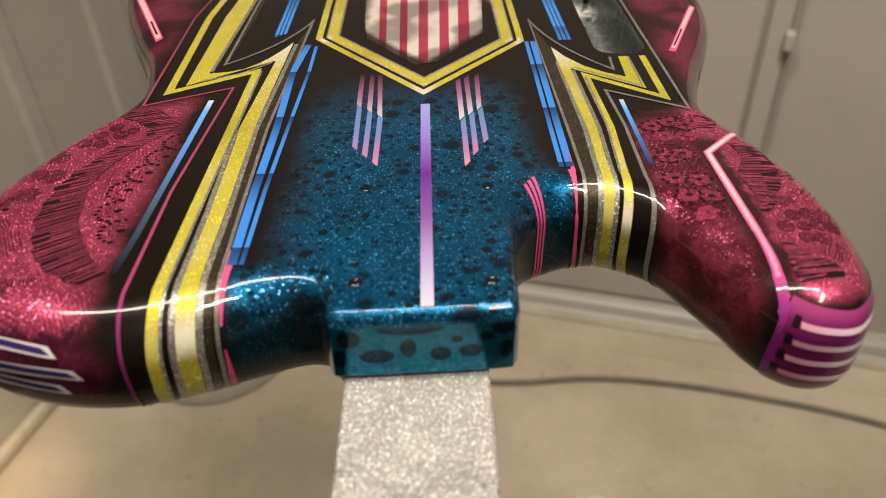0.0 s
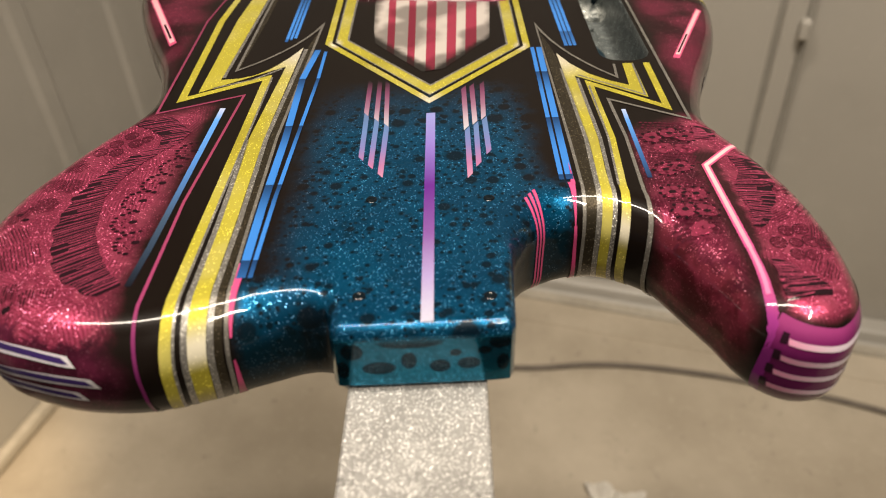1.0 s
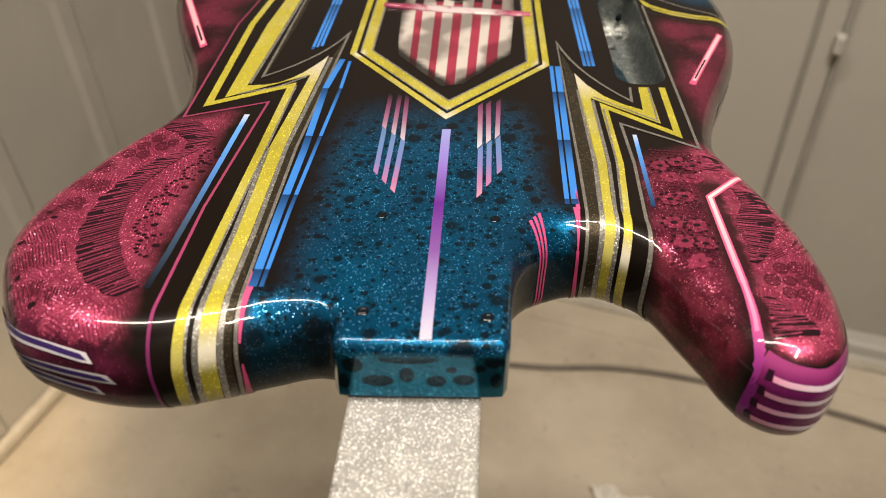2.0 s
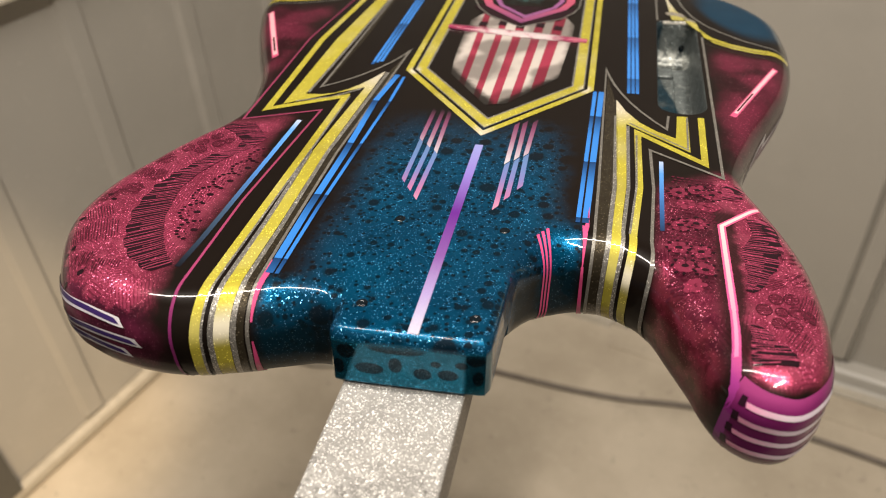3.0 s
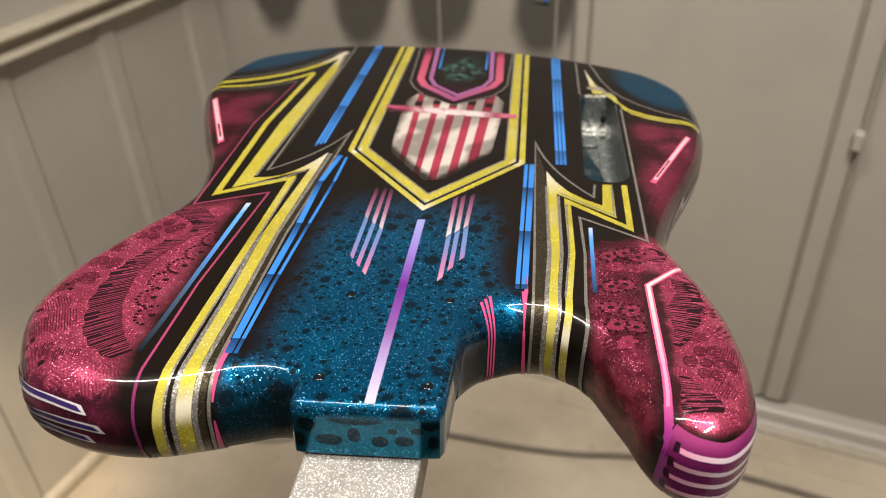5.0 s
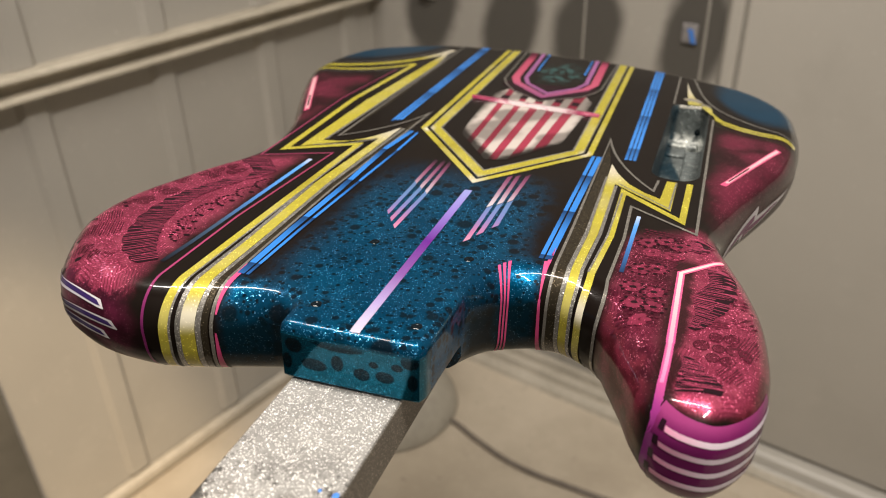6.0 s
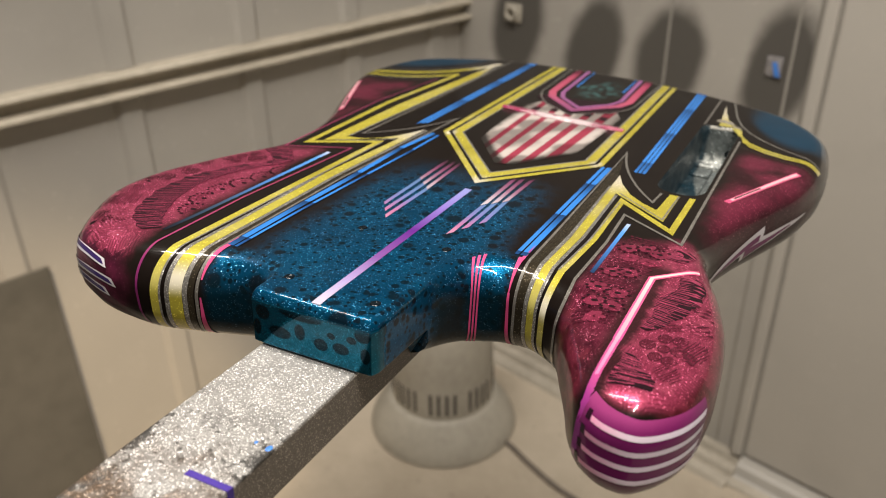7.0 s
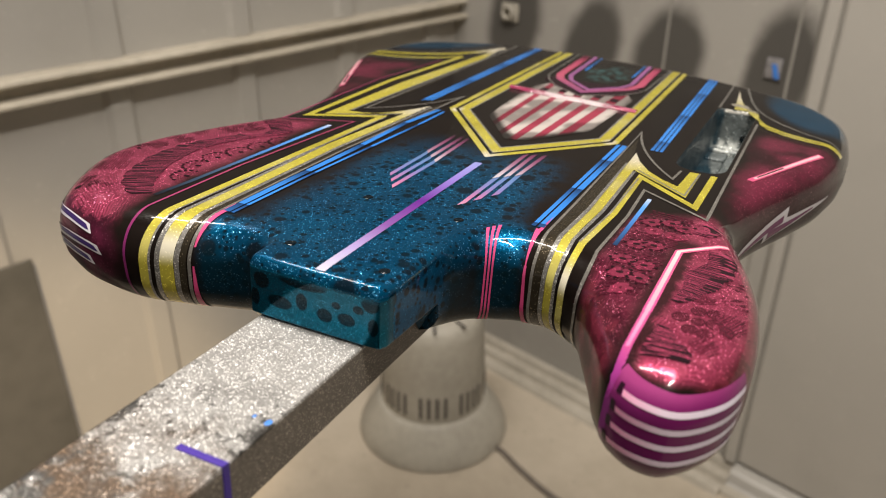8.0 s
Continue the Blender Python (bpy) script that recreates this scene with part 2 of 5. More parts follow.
    horn_r = g.mul(g.step(76, 82, g.add(x, g.mul(g.sub(soft, 0.0), 0.3))), g.inv(g.step(88, 108, g.add(ys, g.mul(g.sub(x, 104), -0.4)))))
    near = g.mul(g.step(95, 101, x), g.inv(g.step(106, 111, g.add(x, g.mul(g.sub(g.noise(vec, 0.12), 0.5), 8.0)))))
    horn_r = g.mul(horn_r, g.inv(g.mul(near, 0.93, g.inv(g.step(72, 84, y)))))
    horn_r = g.mul(horn_r, g.inv(g.mul(g.inv(g.step(-14, -7, y)), g.inv(g.step(-4.5, -1.0, z)))))
    bout_l = g.mul(g.inv(g.step(-130, -114, xs)), g.step(128, 160, y), g.inv(g.step(258, 274, g.add(y, g.mul(g.add(x, 150), -0.25)))))
    bout_r = g.mul(g.step(104, 118, xs), g.step(106, 135, y), g.inv(g.step(220, 240, g.add(y, g.mul(g.sub(x, 140), 0.3)))))
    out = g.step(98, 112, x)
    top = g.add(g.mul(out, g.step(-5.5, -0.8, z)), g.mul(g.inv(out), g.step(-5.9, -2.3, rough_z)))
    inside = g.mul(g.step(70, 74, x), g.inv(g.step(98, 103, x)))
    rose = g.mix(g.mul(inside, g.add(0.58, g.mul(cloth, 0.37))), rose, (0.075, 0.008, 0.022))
    # rose on top, plum down the sides
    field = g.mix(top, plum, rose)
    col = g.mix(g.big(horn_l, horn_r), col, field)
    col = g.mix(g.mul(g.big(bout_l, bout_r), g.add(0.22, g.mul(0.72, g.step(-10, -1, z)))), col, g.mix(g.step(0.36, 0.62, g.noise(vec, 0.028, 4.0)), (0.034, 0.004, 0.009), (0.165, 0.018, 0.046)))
    # blue corners of the lower bout
    xl, xr = g.add(x, 162), g.sub(142, x)
    c_l = g.mul(g.step(6, 26, g.sub(y, g.add(292, g.mul(xl, xl, 0.0143)))), g.inv(g.step(-112, -92, x)))
    c_r = g.mul(g.step(6, 24, g.sub(y, g.add(243, g.mul(xr, xr, 0.031)))), g.step(98, 112, x))
    col = g.mix(g.mul(g.big(c_l, c_r), g.add(0.15, g.mul(0.85, g.step(-8.0, -1.0, z)))), col, g.mix(g.noise(vec, 0.05, 3.0), (0.003, 0.026, 0.055), (0.006, 0.048, 0.095)))
    flake = g.big(g.big(g.mul(m_teal, g.inv(g.mul(hole, 0.8)), g.inv(g.mul(deep, 0.7)), g.inv(g.mul(heel, 0.8, g.inv(g.step(-6, -3, z))))), g.mul(g.big(horn_l, horn_r), g.add(0.22, g.mul(0.78, top)))), g.mul(0.4, g.big(bout_l, bout_r)))
    metal = g.big(g.mul(flake, 0.58, g.step(-17, -7, z)), g.mul(front, 0.85))
    col = g.flakes(metres, col, 0.00029, 0.60, 0.85, 9.0, 0.950, flake, 0.18)
    g.finish(col, g.sub(0.30, g.mul(front, 0.15)), metal, 1.0, 0.02)
    g.put(g.bsdf.inputs["Coat Weight"], g.sub(1.0, g.mul(0.72, g.inv(g.step(-17, -9, z)))))
    return g.material


M_BODY = body_paint()
M_SILVER = candy("silver flake", (0.36, 0.345, 0.315), 0.00034, 0.7, 0.7, 2.2, 0.82, 0.5)
M_OLIVE = candy("dark flake", (0.052, 0.042, 0.027), 0.00034, 0.6, 0.75, 4.0, 0.92, 0.4)
M_GREY = candy("grey pin line", (0.25, 0.235, 0.21), 0.00034, 0.5, 0.8, 1.8, 0.9, 0.3)
M_YELLOW = yellow_paint("yellow flake", [(-62, 182, 38), (59, 167, 32), (-93, 352, 40), (86, 324, 48)])
M_LEMON = yellow_paint("yellow flake, plain", [(59, 167, 32)], 0.12)
M_SHIELD = yellow_paint("shield yellow", [(-0.4, 120, 15), (-47, 185, 7), (43, 176, 7)])
M_WHITE = flag_paint("ivory paint", (0.21, 0.185, 0.17), (0.50, 0.45, 0.415))
M_RED = flag_paint("crimson paint", (0.17, 0.018, 0.036), (0.30, 0.034, 0.066))
M_PINKLINE = fade("pink line paint", "y", [(-20, (0.13, 0.012, 0.10)), (4, (0.30, 0.045, 0.13)), (60, (0.27, 0.045, 0.10)), (290, (0.17, 0.03, 0.065))])
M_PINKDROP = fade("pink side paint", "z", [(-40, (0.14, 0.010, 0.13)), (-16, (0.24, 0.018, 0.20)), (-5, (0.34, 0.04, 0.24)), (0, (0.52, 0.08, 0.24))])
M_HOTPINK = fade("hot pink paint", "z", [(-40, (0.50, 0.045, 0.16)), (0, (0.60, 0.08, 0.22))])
M_CHEVRON = fade("pale pink paint", "y", [(-24, (0.589, 0.095, 0.399)), (-4, (0.807, 0.209, 0.399)), (30, (0.722, 0.361, 0.418)), (67, (0.741, 0.522, 0.522)), (82, (0.817, 0.427, 0.475))])
M_CHEVEDGE = fade("rose edge paint", "y", [(-24, (0.42, 0.03, 0.25)), (40, (0.70, 0.10, 0.25)), (82, (0.62, 0.09, 0.20))])
M_BLUESTEP = stepped_blue("stepped blue paint", 190.0, 42.7)
M_BLUEFAR = stepped_blue("far blue paint", 362.0, 56.5, (0.014, 0.07, 0.22), (0.045, 0.21, 0.62))
M_BLUE_L = fade("blue horn line", "y", [(8, (0.0051, 0.0051, 0.0085)), (45, (0.0425, 0.0765, 0.136)), (80, (0.068, 0.204, 0.527)), (112, (0.102, 0.306, 0.731)), (124, (0.527, 0.561, 0.748))])
M_BLUE_R = fade("blue horn line dim", "y", [(52, (0.0051, 0.0051, 0.0085)), (75, (0.034, 0.111, 0.306)), (100, (0.085, 0.272, 0.68)), (111, (0.425, 0.51, 0.731))])
M_CENTRE = fade("violet line paint", "y", [(-12, (0.493, 0.484, 0.595)), (8, (0.34, 0.272, 0.51)), (30, (0.187, 0.0765, 0.289)), (58, (0.111, 0.017, 0.221)), (85, (0.221, 0.153, 0.493)), (112, (0.255, 0.272, 0.578))])
M_TRIP_UP = fade("pink to white paint", "y", [(98, (0.50, 0.48, 0.53)), (108, (0.40, 0.31, 0.38)), (118, (0.27, 0.13, 0.21)), (130, (0.17, 0.05, 0.11)), (142, (0.02, 0.010, 0.014))])
M_TRIP_LOW = fade("blue to pink paint", "y", [(60, (0.50, 0.25, 0.36)), (72, (0.38, 0.15, 0.30)), (86, (0.17, 0.17, 0.40)), (98, (0.11, 0.19, 0.40)), (110, (0.10, 0.17, 0.34))])
M_MAUVE = fade("mauve paint", "y", [(255, (0.26, 0.09, 0.22)), (360, (0.30, 0.11, 0.28))])
M_SALMON = fade("salmon paint", "y", [(258, (0.22, 0.06, 0.16)), (274, (0.29, 0.075, 0.17)), (296, (0.45, 0.085, 0.15)), (345, (0.38, 0.06, 0.12)), (360, (0.10, 0.01, 0.03))])
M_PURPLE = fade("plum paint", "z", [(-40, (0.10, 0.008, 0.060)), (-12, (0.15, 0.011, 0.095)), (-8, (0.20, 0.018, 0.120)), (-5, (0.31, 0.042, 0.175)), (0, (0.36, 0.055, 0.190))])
M_NOTCH = fade("dark plum notch", "z", [(-40, (0.030, 0.006, 0.020)), (0, (0.022, 0.006, 0.014))])
M_BAR = fade("pink white bar paint", "x", [(98, (0.80, 0.26, 0.44)), (107, (0.82, 0.36, 0.54)), (119, (0.80, 0.66, 0.76)), (134, (0.80, 0.72, 0.82))])
M_FORK = fade("white violet outline", "x", [(-150, (0.44, 0.4, 0.496)), (-100, (0.688, 0.656, 0.688))])
M_VIOLET = fade("deep violet paint", "x", [(-150, (0.025, 0.012, 0.07)), (-100, (0.045, 0.022, 0.13))])
M_LACE = fade("black lace thread", "y", [(-20, (0.012, 0.003, 0.006)), (120, (0.016, 0.004, 0.008))])
M_LACENET = fade("dark red netting", "y", [(-20, (0.065, 0.008, 0.018)), (120, (0.08, 0.010, 0.024))])
M_LACEDIM = candy("dim rose lace flake", (0.30, 0.038, 0.085), 0.0004, 0.5, 0.8, 3.5, 0.94, 0.3)
M_LACEPINK = candy("pink lace flake", (0.40, 0.06, 0.125), 0.0004, 0.5, 0.85, 2.5, 0.95, 0.2)


def plain(name, a, b, scale, rough=0.7, metal=0.0, bump=0.0, coat=0.0, fine=8.0):
    """A worn surface: two colours in stains, finer grain and relief."""
    g = Graph(name)
    vec, x, y, z = g.place()
    big = g.noise(vec, scale, 5.0, 0.6)
    small = g.noise(vec, scale * fine, 4.0, 0.65)
    col = g.mix(g.step(0.3, 0.7, g.add(g.mul(big, 0.7), g.mul(small, 0.3))), a, b)
    if bump:
        g.bump(small, 0.5, bump)
    return g.finish(col, g.add(rough - 0.1, g.mul(small, 0.2)), metal, coat)


g = Graph("painted concrete")
vec, x, y, z = g.place()
col = g.mix(g.step(0.3, 0.7, g.noise(vec, 2.6, 5.0, 0.6)), (0.365, 0.31, 0.235), (0.525, 0.458, 0.362))
col = g.mix(g.mul(g.step(0.60, 0.72, g.noise(g.warp(vec, 5.0, 0.1), 9.0, 5.0, 0.7)), 0.45), col, (0.24, 0.20, 0.16))
col = g.mix(g.mul(g.step(0.62, 0.70, g.noise(vec, 38.0, 4.0, 0.7)), 0.5), col, (0.20, 0.165, 0.13))
col = g.mix(g.mul(g.step(0.55, 0.75, g.noise(vec, 70.0, 3.0)), 0.25), col, (0.56, 0.50, 0.41))
g.bump(g.noise(vec, 60.0, 4.0), 0.4, 0.002)
M_FLOOR = g.finish(col, 0.72)
M_SKIRT = plain("dusty trim", (0.36, 0.325, 0.265), (0.50, 0.455, 0.38), 9.0, 0.6)
M_RAIL = plain("dusty rail paint", (0.37, 0.332, 0.262), (0.53, 0.48, 0.388), 7.0, 0.6)
M_DARK = plain("dark gap", (0.05, 0.045, 0.04), (0.08, 0.07, 0.06), 8.0, 0.8)
M_SEAL = plain("grey door seal", (0.26, 0.246, 0.215), (0.32, 0.303, 0.27), 8.0, 0.8)
M_HOLE = plain("dark screw hole", (0.003, 0.006, 0.009), (0.005, 0.010, 0.014), 300.0, 0.18, 0.0, 0.0, 1.0)
g = Graph("conductive cavity paint")
vec, x, y, z = g.place()
col = g.mix(g.step(0.3, 0.7, g.noise(vec, 220.0, 5.0, 0.7)), (0.075, 0.088, 0.088), (0.17, 0.19, 0.187))
col = g.mix(g.mul(g.step(0.58, 0.70, g.noise(vec, 130.0, 4.0, 0.7)), 0.6), col, (0.36, 0.38, 0.36))
scuff = g.mul(g.step(0.2625, 0.264, y), g.inv(g.step(-0.0205, -0.0165, z)), g.step(0.38, 0.56, g.noise(vec, 260.0, 4.0, 0.7)))
col = g.mix(g.mul(scuff, 0.9), col, (0.62, 0.64, 0.60))
lip = g.mul(g.step(0.2775, 0.2783, y), g.step(-0.0022, -0.0012, z), g.step(0.36, 0.44, g.noise(vec, 300.0, 3.0, 0.6)))
col = g.mix(lip, col, (0.66, 0.64, 0.57))
near = g.inv(g.step(0.190, 0.255, y))
blue = g.inv(g.step(0.0822, 0.0842, g.add(g.sub(x, g.mul(near, 0.012)), g.mul(g.sub(g.noise(vec, 160.0), 0.5), 0.002))))
col = g.mix(g.mul(blue, g.add(0.55, g.mul(0.45, g.step(0.35, 0.6, g.noise(vec, 75.0, 3.0))))), col, (0.004, 0.024, 0.038))
g.bump(g.noise(vec, 420.0, 4.0, 0.7), 0.5, 0.0006)
M_CAVITY = g.finish(g.flakes(vec, col, 0.0006, 0.5, 0.85, 3.0, 0.93), 0.5, 0.2, 0.12)
M_PLASTIC = plain("dusty white plastic", (0.32, 0.295, 0.245), (0.43, 0.40, 0.335), 9.0, 0.6)
M_CHIP = plain("chipped primer", (0.10, 0.088, 0.065), (0.32, 0.29, 0.24), 420.0, 0.6)
M_CABLE = plain("dusty dark cable", (0.12, 0.10, 0.082), (0.20, 0.17, 0.14), 30.0, 0.7)
M_TAPE = plain("violet tape", (0.045, 0.018, 0.24), (0.065, 0.030, 0.31), 60.0, 0.5)
M_BLUEDOT = plain("blue paint fleck", (0.04, 0.16, 0.55), (0.08, 0.26, 0.72), 400.0, 0.4)
M_PAPER = plain("crumpled paper", (0.62, 0.58, 0.52), (0.75, 0.71, 0.64), 40.0, 0.8)


def wall_paint(name, stains=(), tone=1.0):
    """Grey booth panel paint, dusty; stains: overspray marks (x, z, half width, half height) in metres."""
    g = Graph(name)
    vec, x, y, z = g.place()
    big = g.noise(vec, 1.6, 4.0)
    col = g.mix(g.step(0.3, 0.7, big), (0.30, 0.285, 0.26), (0.37, 0.35, 0.315))
    col = g.mix(g.mul(g.step(0.5, 0.8, g.noise(vec, 14.0, 5.0, 0.7)), 0.4), col, (0.43, 0.41, 0.37))
    col = g.mix(g.mul(g.step(0.50, 0.75, g.noise(vec, 5.0, 4.0, 0.6)), 0.35), col, (0.25, 0.235, 0.21))
    col = g.mix(g.mul(g.step(0.66, 0.72, g.noise(vec, 90.0, 2.0)), 0.3), col, (0.50, 0.48, 0.44))
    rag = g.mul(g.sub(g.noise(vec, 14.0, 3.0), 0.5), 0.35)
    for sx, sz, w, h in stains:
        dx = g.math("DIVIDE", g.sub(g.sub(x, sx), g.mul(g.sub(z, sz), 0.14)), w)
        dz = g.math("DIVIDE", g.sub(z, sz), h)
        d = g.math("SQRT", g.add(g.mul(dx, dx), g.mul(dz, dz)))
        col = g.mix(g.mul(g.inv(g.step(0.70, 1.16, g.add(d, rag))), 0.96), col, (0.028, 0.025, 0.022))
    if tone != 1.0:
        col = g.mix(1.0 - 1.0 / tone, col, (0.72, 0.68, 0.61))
    return g.finish(col, g.add(0.32, g.mul(big, 0.2)), 0.0, 0.0)


def bar_paint():
    """Silver flake on a wooden bar, worn through and sooty further out."""
    g = Graph("silver flake on wood")
    vec, x, y, z = g.place()
    wear = g.inv(g.step(-0.115, -0.06, g.add(y, g.mul(g.sub(g.noise(vec, 45.0, 5.0, 0.7), 0.5), 0.12))))
    grime = g.noise(vec, 26.0, 4.0, 0.6)
    fine = g.noise(vec, 260.0, 5.0, 0.75)
    spots = g.step(0.462, 0.520, g.add(g.mul(grime, 0.62), g.mul(fine, 0.42)))
    col = g.mix(g.step(0.3, 0.7, g.noise(vec, 90.0)), (0.425, 0.413, 0.393), (0.50, 0.485, 0.462))
    col = g.mix(g.mul(g.step(0.54, 0.70, fine), g.add(0.18, g.mul(0.37, g.inv(g.step(-0.075, -0.035, y))))), col, (0.09, 0.085, 0.08))
    edge = g.big(g.step(0.006, 0.0182, x), g.inv(g.step(-0.0227, -0.015, x)))
    col = g.mix(g.mul(spots, 0.92, g.big(g.mul(0.9, g.inv(g.step(-0.072, -0.040, y))), g.mul(edge, g.inv(g.step(-0.055, -0.035, y))))), col, (0.028, 0.026, 0.023))
    col = g.mix(g.mul(wear, g.step(0.40, 0.52, g.noise(vec, 38.0, 5.0, 0.7))), col, (0.14, 0.095, 0.062))
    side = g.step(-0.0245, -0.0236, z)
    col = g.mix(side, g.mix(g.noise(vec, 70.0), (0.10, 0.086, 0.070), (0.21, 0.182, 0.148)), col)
    col = g.flakes(vec, col, 0.00032, 0.6, 0.75, 3.0, 0.82)
    return g.finish(col, 0.42, g.mul(side, 0.4), 0.1, 0.3)


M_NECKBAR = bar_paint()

# ---- mesh helpers ----


def part(name, bm, material, parent=None, label=""):
    mesh = bpy.data.meshes.new(name)
    bm.normal_update()
    bm.to_mesh(mesh)
    bm.free()
    mesh.materials.append(material)
    ob = new(name, mesh)
    if parent:
        ob.parent = parent
    if label:
        ob["label"] = label
    return ob


def smooth(ob, angle=40):
    for p in ob.data.polygons:
        p.use_smooth = True
    ob.data.set_sharp_from_angle(angle=radians(angle))
    return ob


def box(bm, lo, hi, bevel=0.0, segments=2):
    made = bmesh.ops.create_cube(bm, size=1.0)["verts"]
    for v in made:
        v.co = Vector([(l + h) / 2 + c * (h - l) for c, l, h in zip(v.co, lo, hi)])
    if bevel:
        edges = list({e for v in made for e in v.link_edges})
        bmesh.ops.bevel(bm, geom=edges, offset=bevel, segments=segments, affect="EDGES", profile=0.5)


def boxed(name, lo, hi, material, parent=None, bevel=0.0, label=""):
    bm = bmesh.new()
    box(bm, lo, hi, bevel)
    return part(name, bm, material, parent, label)


def lathe(bm, profile, steps=48, centre=(0, 0)):
    rings = []
    for r, z in profile:
        if r < 1e-6:
            rings.append([bm.verts.new((centre[0], centre[1], z))])
        else:
            rings.append([bm.verts.new((centre[0] + r * math.cos(2 * math.pi * i / steps), centre[1] + r * math.sin(2 * math.pi * i / steps), z)) for i in range(steps)])
    for a, b in zip(rings, rings[1:]):
        for i in range(steps):
            j = (i + 1) % steps
            q = [a[i % len(a)], a[j % len(a)], b[j % len(b)], b[i % len(b)]]
            q = list(dict.fromkeys(q))
            if len(q) > 2:
                bm.faces.new(q)


# ---- the booth ----
FLOOR, BACK, LEFT, RIGHT, REAR, CEIL = 0.0, 1.016, -0.891, 1.7, -0.66, 2.4


def setting(ob, label, category):
    ob.matrix_basis = ROOM
    return tagged(ob, label, category, kind="structure")


# unseen walls made dark, the rear one set close, to darken reflections
M_REAR = plain("dark unseen wall paint", (0.045, 0.042, 0.038), (0.075, 0.070, 0.062), 2.0, 0.8)
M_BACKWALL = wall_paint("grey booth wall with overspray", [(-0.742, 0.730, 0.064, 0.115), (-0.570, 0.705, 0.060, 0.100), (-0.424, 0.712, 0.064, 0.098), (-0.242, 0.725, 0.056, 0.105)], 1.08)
M_WALL = wall_paint("grey booth wall", (), 1.24)
# door side toned lighter, in place of the brighter light on it
M_DOOR = wall_paint("lightened booth wall paint", (), 1.27)
setting(boxed("floor", (LEFT - 0.1, REAR - 0.1, FLOOR - 0.1), (RIGHT + 0.1, BACK + 0.1, FLOOR), M_FLOOR), "dusty beige painted concrete booth floor", "floor")
setting(boxed("ceiling", (LEFT - 0.1, REAR - 0.1, CEIL), (RIGHT + 0.1, BACK + 0.1, CEIL + 0.1), M_WALL), "plain grey booth ceiling above the lamps", "ceiling")
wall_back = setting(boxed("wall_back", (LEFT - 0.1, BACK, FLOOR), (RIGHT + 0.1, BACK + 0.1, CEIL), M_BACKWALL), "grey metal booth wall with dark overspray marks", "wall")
wall_left = setting(boxed("wall_left", (LEFT - 0.1, REAR, FLOOR), (LEFT, BACK, CEIL), M_WALL), "grey metal booth wall with ribs and a rail", "wall")
setting(boxed("wall_right", (RIGHT, REAR, FLOOR), (RIGHT + 0.1, BACK, CEIL), M_REAR), "plain unseen wall on the right, kept dark for reflections", "wall")
setting(boxed("wall_rear", (LEFT - 0.1, REAR - 0.1, FLOOR), (RIGHT + 0.1, REAR, CEIL), M_REAR), "plain unseen wall behind the bar, kept dark for reflections", "wall")


# dark panels out of sight, added to keep reflections in the lacquer dark
M_UPPER = plain("dark panel for reflections", (0.070, 0.067, 0.061), (0.125, 0.118, 0.107), 2.0, 0.85)
M_UPPERLEFT = plain("darker panel for reflections", (0.055, 0.052, 0.048), (0.100, 0.094, 0.086), 2.0, 0.85)
HEAD = 0.93
setting(boxed("wall_upper_panel", (LEFT + 0.001, BACK - 0.030, HEAD), (RIGHT - 0.001, BACK - 0.0005, CEIL - 0.001), M_UPPER), "unseen dark panel above the door, added to darken reflections", "wall panel")
setting(boxed("wall_upper_panel", (LEFT + 0.0005, REAR + 0.001, HEAD), (LEFT + 0.030, BACK - 0.031, CEIL - 0.001), M_UPPERLEFT), "unseen dark panel above the ribbed wall, added to darken reflections", "wall panel")


def rail():
    """A folded channel along the left wall."""
    prof = [(0.0, 0.757), (0.026, 0.757), (0.031, 0.755), (0.032, 0.751), (0.029, 0.748), (0.012, 0.746), (0.012, 0.731), (0.027, 0.730), (0.032, 0.727), (0.032, 0.723), (0.027, 0.721), (0.0, 0.720)]
    bm = bmesh.new()
    rows = []
    for y in np.linspace(REAR, BACK, 61):
        sag, out = (0.0012 * noise.noise(Vector((y * f, 4.0, 0.5))) for f in (4.0, 7.0))
        rows.append([bm.verts.new((LEFT + d * (1 + 45 * out), y, z + sag + 1.4 * out * (z > 0.74))) for d, z in prof])
    for a, b in zip(rows, rows[1:]):
        for i in range(len(prof) - 1):
            bm.faces.new((a[i], a[i + 1], b[i + 1], b[i]))
    bm.faces.new(rows[0])
    bm.faces.new(rows[-1][::-1])
    return part("wall_rail", bm, M_RAIL)


setting(rail(), "pale dusty folded metal rail along the booth wall", "rail")
def rib(y, lo, hi):
    """A shallow pressed rib: slanting cheeks and a flat crown."""
    prof = [(-0.024, 0.0), (-0.015, 0.0075), (0.013, 0.0075), (0.022, 0.0)]
    bm = bmesh.new()
    ends = [[bm.verts.new((LEFT + d, y + w, z)) for w, d in prof] for z in (lo, hi)]
    for i in range(3):
        bm.faces.new((ends[0][i], ends[1][i], ends[1][i + 1], ends[0][i + 1]))
    bm.faces.new(ends[0])
    bm.faces.new(ends[1][::-1])
    bmesh.ops.recalc_face_normals(bm, faces=bm.faces)
    part("rib", bm, M_WALL, wall_left)


for k in range(-4, 4):
    for lo, hi in ((FLOOR + 0.031, 0.7195), (0.7575, HEAD - 0.002)):
        rib(0.316 + 0.2095 * k, lo, hi)
for x in (-0.4265, -0.2245):
    boxed("seam_bead", (x - 0.0022, BACK - 0.0018, FLOOR + 0.03), (x + 0.0022, BACK, HEAD - 0.002), M_SEAL, wall_back, 0.0008)
